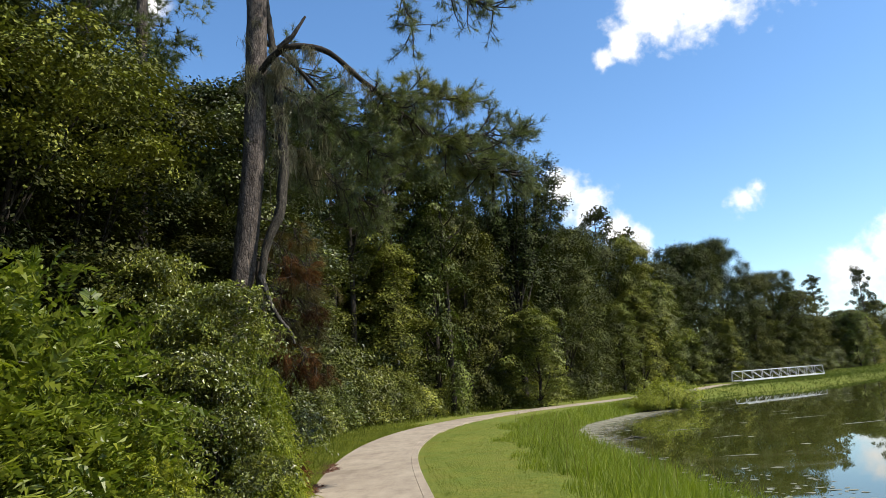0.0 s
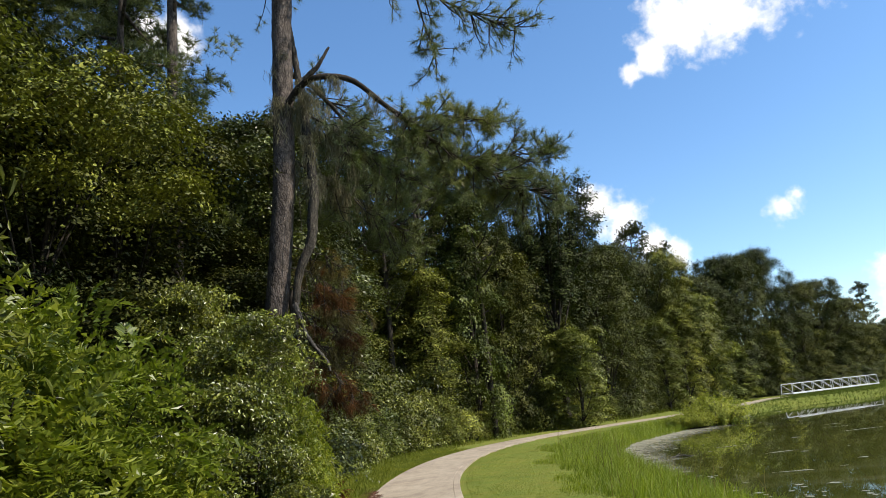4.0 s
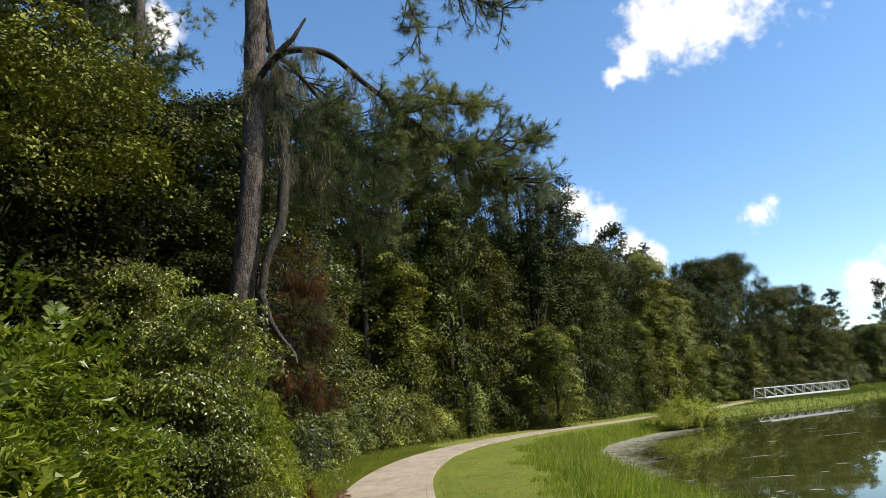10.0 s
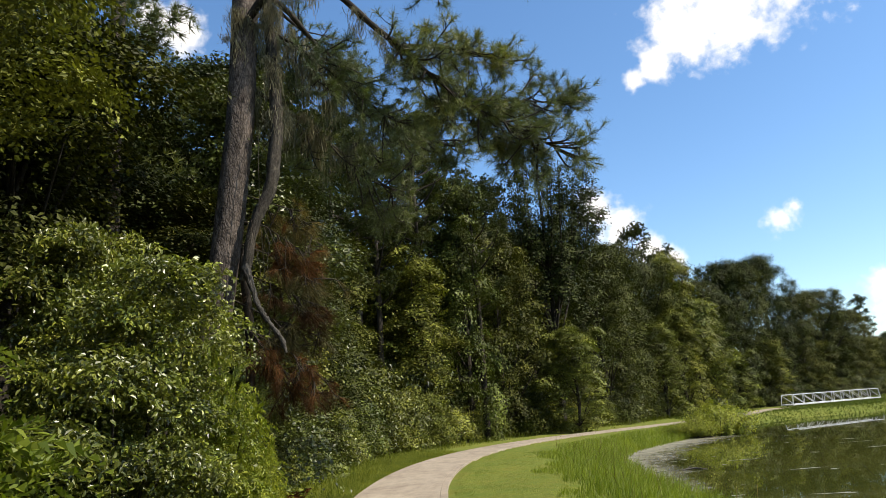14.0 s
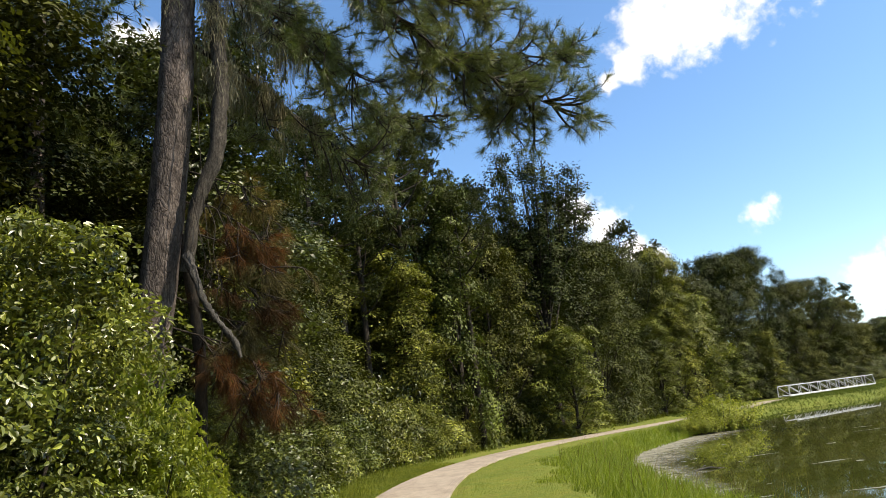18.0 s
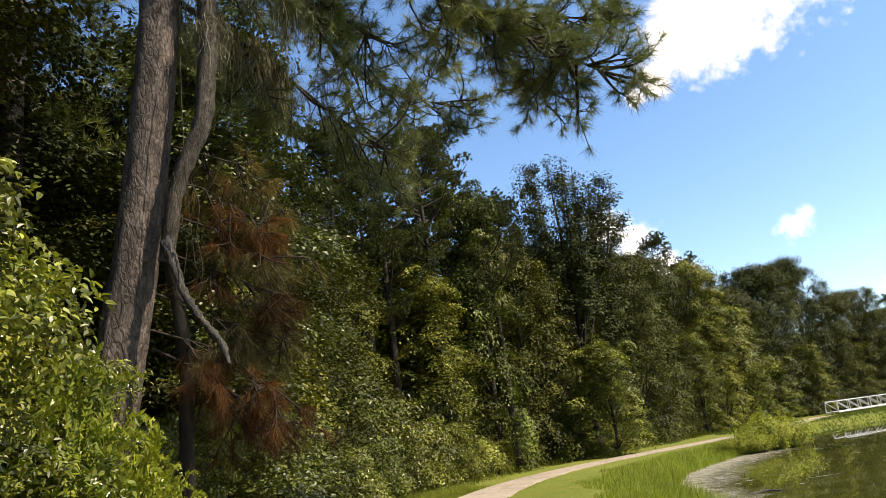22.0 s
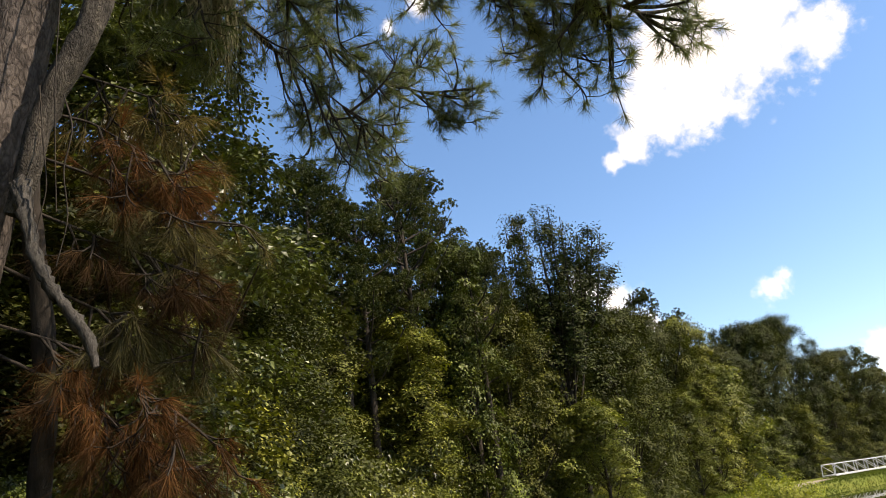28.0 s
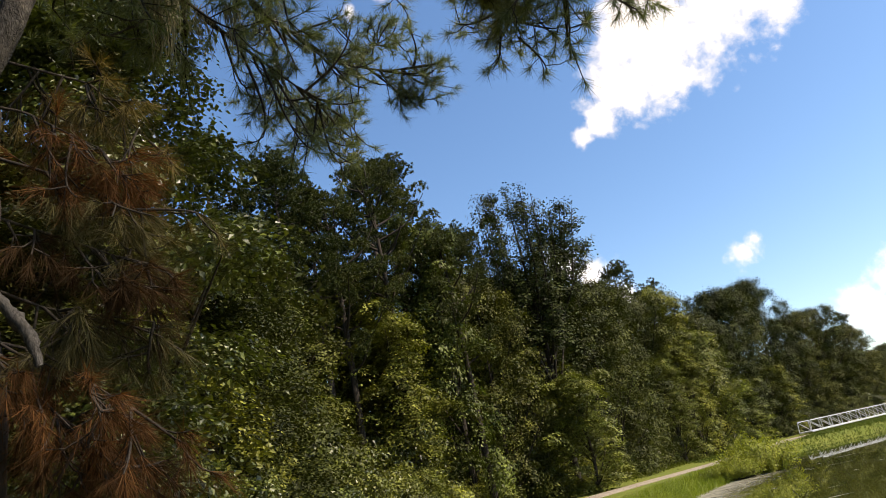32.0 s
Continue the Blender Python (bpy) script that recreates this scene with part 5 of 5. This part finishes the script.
for ob, x, y, a, sc, tall in ((FAR[2], -5.6, 42.5, 30, 1.0, 1.0), (FAR[1], -0.6, 50.5, 130, 0.85, 1.15), (FAR[1], -3.0, 52.0, 50, 1.0, 1.1), (FAR[1], -8.0, 46.0, 80, 1.0, 1.05), (FAR[1], 1.5, 57.5, 10, 1.0, 1.1), (FAR[1], -10.0, 37.0, 80, 0.9, 0.9), (FAR[1], -9.5, 31.0, 20, 0.85, 0.85),
                              (FAR[1], 10.0, 69.0, 20, 1.0, 1.15), (FAR[1], 15.5, 79.0, 220, 1.0, 1.15), (PINES[0], -5.0, 50.0, 70, 1.0, 1.05), (PINES[1], -8.4, 41.0, 30, 1.0, 1.0), (PINES[1], -1.0, 57.0, 50, 1.05, 1.05), (PINES[1], -11, 34, 0, 1.0, 1.0), (PINES[0], 16.8, 90, 10, 1.05, 1.0), (PINES[1], 19.6, 89, 200, 1.1, 0.98), (PINES[0], 12, 84, 99, 0.9, 1.0),
                              (FAR[1], 7.9, 63.5, 80, 0.95, 1.15), (FAR[2], 14.6, 72.6, 40, 0.9, 0.9), (FAR[2], 17.6, 77.2, 250, 1.0, 1.0), (FAR[3], 20.6, 81.4, 110, 1.35, 1.3), (FAR[2], 23.0, 86.0, 20, 1.1, 0.9), (FAR[1], 22.4, 90.0, 20, 1.0, 1.12), (FAR[3], 27.0, 90.4, 330, 1.1, 0.9), (FAR[2], 33.0, 96.0, 170, 1.0, 0.75), (FAR[1], 28, 94, 40, 1.05, 1.25), (FAR[1], 36.0, 101.5, 140, 1.1, 1.3), (FAR[1], 30.5, 96, 70, 1.1, 1.2), (FAR[2], 19.6, 84, 0, 1.2, 1.35), (FAR[1], 40.5, 104, 10, 1.0, 1.05), (FAR[1], 46, 109, 220, 1.1, 1.0),
                              (FAR[1], 52, 114, 100, 1.0, 0.9), (FAR[3], 64, 121, 100, 1.2, 1.1), (PINES[1], 69, 126, 0, 0.75, 1.25), (FAR[3], 70, 128, 0, 0.9, 1.3), (FAR[1], 120, 165, 10, 1.2, 0.8), (FAR[1], 135, 160, 50, 1.2, 0.8), (FAR[1], 150, 150, 90, 1.2, 0.8), (FAR[1], 165, 140, 130, 1.2, 0.8), (PINES[0], 105, 218, 40, 1.2, 1.0), (PINES[0], 100, 224, 140, 1.2, 0.95), (FAR[1], 84, 150, 100, 1.1, 0.8), (FAR[1], 96, 160, 10, 1.1, 0.75)):
    again(ob, x, y, a, sc, tall)

# ---- footbridge ----
bridge = empty("footbridge", pose(30.5, 85.4, 0.0, 0, 0, math.degrees(math.atan2(13.2, 17.0))))
tagged(bridge, "pale aluminium truss footbridge beyond the pond", "footbridge")
BL, BH, BW = 19.2, 1.12, 1.4


def bar(name, a, b, w, h, mat, label="", parent=None):
    a, b = Vector(a), Vector(b)
    d = (b - a).normalized()
    side = d.cross(Vector((0, 1, 0)))
    side = side.normalized() if side.length > 0.05 else Vector((1, 0, 0))
    up = side.cross(d).normalized()
    c = min(w, h) * 0.22
    ring = [(-w / 2 + c, -h / 2), (w / 2 - c, -h / 2), (w / 2, -h / 2 + c), (w / 2, h / 2 - c), (w / 2 - c, h / 2), (-w / 2 + c, h / 2), (-w / 2, h / 2 - c), (-w / 2, -h / 2 + c)]
    v = [tuple(p + up * x + side * y) for p in (a, b) for x, y in ring]
    f = [(i, (i + 1) % 8, 8 + (i + 1) % 8, 8 + i) for i in range(8)] + [(7, 2, 1, 0), (7, 4, 3, 2), (7, 6, 5, 4), (8, 9, 10, 15), (10, 11, 12, 15), (12, 13, 14, 15)]
    return link_mesh(name, v, f, mat, parent or bridge, label)


z0 = 0.22
for yy in (-BW / 2, BW / 2):
    bar("top_rail", (0.25, yy, z0 + BH), (BL - 0.25, yy, z0 + BH), 0.09, 0.09, METAL)
    bar("bottom_beam", (0, yy, z0), (BL, yy, z0), 0.10, 0.16, METAL, "pale lower beam")
    bar("end_post", (0, yy, z0), (0.25, yy, z0 + BH), 0.08, 0.08, METAL)
    bar("end_post", (BL, yy, z0), (BL - 0.25, yy, z0 + BH), 0.08, 0.08, METAL)
    n = 9
    for k in range(n):
        xa, xb = 0.25 + (BL - 0.5) * k / n, 0.25 + (BL - 0.5) * (k + 1) / n
        if k:
            bar("post", (xa, yy, z0 + 0.1), (xa, yy, z0 + BH - 0.04), 0.06, 0.06, METAL)
        bar("diagonal", (xa, yy, z0 + BH - 0.05), (xb, yy, z0 + 0.1), 0.055, 0.055, METAL)
n = 70
for k in range(n):
    xa = 0.05 + (BL - 0.1) * k / n
    bar("deck_board", (xa + 0.15, -BW / 2 + 0.06, z0 + 0.04), (xa + 0.15, BW / 2 - 0.06, z0 + 0.04), 0.04, 0.27, DECK)
for xx in (BL * 0.4, BL * 0.74):
    for yy in (-BW / 2, BW / 2):
        bar("support", (xx, yy, -0.6), (xx, yy, z0 - 0.1), 0.28, 0.28, RUBBER)

# ---- grass, water margin, small things ----
rng = np.random.default_rng(17)


def scatter(n, x0, x1, y0, y1):
    return rng.uniform(x0, x1, n), rng.uniform(y0, y1, n)


x, y = scatter(260000, -1, 16, -6, 56)
d = to_polyline(x, y, SHORE, True)
ins = inside(x, y, SHORE)
keep = (~ins) & (d < 3.0 + 0.35 * np.sin(y * 0.9) + 0.25 * np.sin(y * 2.3)) & (to_polyline(x, y, MID) > 1.7) & (rng.random(len(x)) < np.clip(22 / np.maximum(y, 4), 0.25, 1) * np.where(y < 6, 0.4, 1))
x, y = x[keep], y[keep]
far_in = np.clip((3.1 - to_polyline(x, y, SHORE, True)) / 1.2, 0.12, 1)
v, f = blades(np.stack([x, y, ground_z(x, y) - 0.02], 1), (0.10 + 0.36 * far_in)[:, None], 0.013, rng, 0.3)
tagged(link_mesh("long_grass", v, f, GRASS_BLADE), "long bright green grass on the pond bank", "grass", kind="stuff")
x, y = scatter(110000, -4.5, 3.2, 8, 34)
keep = (to_polyline(x, y, SHORE, True) > 2.7) & (to_polyline(x, y, MID) > 1.17) & (wood_side(x, y) < 0.4) & (rng.random(len(x)) < np.clip(14 / y, 0.3, 1))
x, y = x[keep], y[keep]
left = x < np.interp(y, MID[:, 1], MID[:, 0])
lx, ly = x[~left], y[~left]
v, f = blades(np.stack([lx, ly, ground_z(lx, ly) - 0.01], 1), 0.035, 0.006, rng, 0.9)
tagged(link_mesh("lawn_grass", v, f, GRASS_LAWN), "mown lawn grass beside the path", "grass", kind="stuff")
x, y = scatter(260000, -6.5, -1.5, 8, 36)
keep = (to_polyline(x, y, MID) > 1.16) & (wood_side(x, y) < 0.5) & (x < np.interp(y, MID[:, 1], MID[:, 0])) & (rng.random(len(x)) < np.clip(14 / y, 0.3, 1))
lx, ly = x[keep], y[keep]
tall = 0.09 + 0.12 * np.clip((to_polyline(lx, ly, MID) - 1.2) / 0.8, 0, 1)
v, f = blades(np.stack([lx, ly, ground_z(lx, ly) - 0.01], 1), tall[:, None], 0.009, rng, 0.6)
tagged(link_mesh("shoulder_grass", v, f, GRASS_LAWN), "uneven grass between the path and the scrub", "grass", kind="stuff")
x, y = scatter(60000, -7, 30, 12, 84)
w = wood_side(x, y)
keep = (w > -1.2) & (w < 0.9) & (to_polyline(x, y, MID) > 1.4)
x, y = x[keep], y[keep]
v, f = blades(np.stack([x, y, ground_z(x, y) - 0.01], 1), 0.4, 0.02, rng, 0.4)
tagged(link_mesh("verge_grass", v, f, GRASS_ROUGH), "tall weeds and grass along the wood's edge", "grass", kind="stuff")
x, y = scatter(420, 1.0, 4.6, 12, 36)
keep = (~inside(x, y, SHORE)) & (to_polyline(x, y, SHORE, True) < 2.6) & (np.sin(y * 1.1) > 0.2)
x, y = x[keep], y[keep]
v, f = blades(np.stack([x, y, ground_z(x, y)], 1), 0.95, 0.012, rng, 0.22)
tagged(link_mesh("seed_stems", v, f, GRASS_DRY), "thin dry seed stems standing above the bank grass", "grass", kind="stuff")


def blob(cx, cy, r, z, seed, n=18, squash=0.5, turn=0.0):
    g = np.random.default_rng(seed)
    a = np.linspace(0, 2 * np.pi, n, endpoint=False)
    w = g.standard_normal(n)
    w = (np.roll(w, 1) + 2 * w + np.roll(w, -1)) / 4
    rr = r * (1 + 0.45 * w).clip(0.35, 1.8)
    px, py = rr * np.cos(a), rr * np.sin(a) * squash
    c, s_ = math.cos(turn), math.sin(turn)
    v = np.stack([cx + c * px - s_ * py, cy + s_ * px + c * py, np.full(n, z)], 1)
    v = np.concatenate([v, [[cx, cy, z]]])
    f = np.array([(i, (i + 1) % n, n) for i in range(n)])
    return v, f


parts = []
g = np.random.default_rng(23)
for k in range(1500):
    px, py = (g.uniform(4, 40), g.uniform(8, 62)) if k % 3 else (g.uniform(3.6, 12), g.uniform(9, 46))
    p = np.array([px]), np.array([py])
    if inside(*p, SHORE)[0] and to_polyline(*p, SHORE, True)[0] > 0.15:
        near = to_polyline(*p, SHORE, True)[0]
        if g.random() < 0.9 * math.exp(-near / 1.2) + 0.012:
            parts.append(blob(px, py, g.uniform(0.04, 0.16), WATER_Z + 0.006, 1000 + k, squash=g.uniform(0.35, 0.9), turn=g.uniform(-0.2, 0.4)))
for k in range(70):
    a, r = g.uniform(0, 6.28), math.sqrt(g.random())
    px, py = 5.3 + 1.2 * r * math.cos(a), 13.8 + 2.6 * r * math.sin(a)
    if inside(np.array([px]), np.array([py]), SHORE)[0]:
        parts.append(blob(px, py, g.uniform(0.03, 0.09), WATER_Z + 0.006, 4000 + k, squash=g.uniform(0.5, 1.0), turn=g.uniform(0, 3)))
for k in range(60):
    px, py = g.uniform(4.5, 34), g.uniform(11, 58)
    p = np.array([px]), np.array([py])
    if inside(*p, SHORE)[0] and to_polyline(*p, SHORE, True)[0] > 0.8:
        parts.append(blob(px, py, g.uniform(0.2, 0.8), WATER_Z + 0.006, 7000 + k, n=26, squash=g.uniform(0.05, 0.2), turn=g.uniform(-0.1, 0.35)))
v, f = join(parts)
tagged(link_mesh("algae_scum", v, f, SCUM), "pale scum patches floating on the pond", "algae", kind="stuff")
# silt margin along the inner bay
ms = smooth_line(SHORE[4:12], 120)
dd = unit(np.gradient(ms, axis=0))
nn = np.stack([dd[:, 1], -dd[:, 0]], 1)
q = np.linspace(0, 1, 120)
wid = 2.7 * np.sin(np.pi * np.clip(q * 1.05, 0, 1)) ** 0.7 + 0.2 * np.sin(q * 50) + 0.2 * np.sin(q * 23) + 0.3
rowsz = [(-0.5, 0.55), (0.0, 0.5), (0.3, 0.34), (0.65, 0.14), (1.0, -0.1)]
mv = np.concatenate([np.concatenate([ms + nn * (wid * max(o, 0) + min(o, 0))[:, None], np.full((120, 1), WATER_Z + 0.008)], 1) for o, _ in rowsz])
i = np.arange(119)[:, None]
mf = np.concatenate([i + r * 120 + np.array([[0, 1, 121, 120]]) for r in range(4)])
margin = link_mesh("silt_margin", mv, mf, MUD)
layer = margin.data.attributes.new("fade", "FLOAT", "POINT")
layer.data.foreach_set("value", np.repeat([w for _, w in rowsz], 120).astype(np.float32))
tagged(margin, "tan silt and scum along the pond's edge", "mud", kind="structure")
litter = empty("pine_litter")
tagged(litter, "red brown pine litter beside the path", "litter")
for k, (lx, ly, r) in enumerate(((-3.78, 16.6, 0.3), (-3.95, 17.6, 0.22), (-3.42, 13.4, 0.28), (-3.3, 12.7, 0.22))):
    n = 500
    a, q = rng.uniform(0, 6.28, n), rng.random(n) ** 0.6
    pts = np.stack([lx + r * q * np.cos(a), ly + 2.2 * r * q * np.sin(a), np.full(n, 0.0)], 1)
    pts[:, 2] = ground_z(pts[:, 0], pts[:, 1]) + 0.015 + 0.03 * rng.random(n)
    d = unit(np.concatenate([rng.standard_normal((n, 2)), 0.15 * rng.standard_normal((n, 1))], 1))
    v, f = needles(pts, d, 2, 0.14, 0.012, rng, 0.2)
    link_mesh("needle_heap", v, f, LITTER, litter)
driftwood = empty("driftwood")
tagged(driftwood, "dark driftwood branch lying in shallow water", "driftwood")
for k, (a, b, c, r) in enumerate((((5.0, 26.3, -0.57), (5.4, 26.4, -0.50), (5.9, 26.2, -0.57), 0.03), ((5.2, 26.4, -0.54), (5.4, 26.6, -0.45), (5.5, 26.9, -0.50), 0.015))):
    v, f = tube(smooth_line([a, b, c], 10), [r, r, r * 0.4], 7, rng, 0.15)
    link_mesh("branch", v, f, BARK_DEAD, driftwood, smooth=True)


def wand_bush(name, label, seed, height, radius, stems, mat):
    """A loose bush of arching wands with narrow leaves along them."""
    g = np.random.default_rng(seed)
    root = empty(name)
    vs, P, D = [], [], []
    for _ in range(stems):
        a, q = g.uniform(0, 6.28), math.sqrt(g.random())
        b = np.array([math.cos(a), math.sin(a), 0]) * radius * 0.55 * q
        h = height * g.uniform(0.55, 1.1) * (1 - 0.35 * q * q)
        e = b + np.array([math.cos(a) * radius * 0.5 * q, math.sin(a) * radius * 0.5 * q, h]) + 0.12 * g.standard_normal(3)
        ln = smooth_line([tuple(b), tuple((b + e) / 2 + np.array([0, 0, 0.15 * h])), tuple(e)], 12)
        vs.append(tube(ln, [0.014, 0.008, 0.003], 4))
        if len(vs) == 10:
            v, f = join(vs)
            link_mesh("stem", v, f, BARK_GREY, root, smooth=True)
            vs = []
        for i in range(3, 12):
            for leaf in range(6):
                P.append(ln[i] + 0.07 * g.standard_normal(3))
                D.append(unit(np.array([math.cos(a), math.sin(a), 1.2]) + 0.4 * g.standard_normal(3)))
    v, f = leaves(np.array(P), np.array(D), 0.15, g, 0.42)
    link_mesh("foliage", v, f, mat, root)
    return tagged(root, label, "shrub", "shrubs along the wood")


pond_bush = wand_bush("shrub", "loose yellow green bush at the pond's edge", 131, 2.1, 2.1, 240, LEAF_YELLOW)
stand(pond_bush, 12.0, 46.6, 0, 1.0, 0.12)
again(pond_bush, 10.4, 45.0, 100, 0.62, 0.75)
again(pond_bush, 12.9, 48.3, 200, 0.8, 0.8)
again(pond_bush, 9.3, 45.2, 200, 0.45, 0.8)
x, y = scatter(110000, 14, 75, 52, 128)
d = to_polyline(x, y, SHORE, True)
keep = (~inside(x, y, SHORE)) & (d < 14) & (to_polyline(x, y, MID) > 1.6) & (wood_side(x, y) < 0.5) & (np.hypot(x - 38.5, y - 91.7) > 0)
x, y = x[keep], y[keep]
v, f = blades(np.stack([x, y, ground_z(x, y) - 0.02], 1), 0.22, 0.04, rng, 0.7)
tagged(link_mesh("bank_weeds", v, f, GRASS_ROUGH), "rough weeds and grass on the far bank", "grass", kind="stuff")
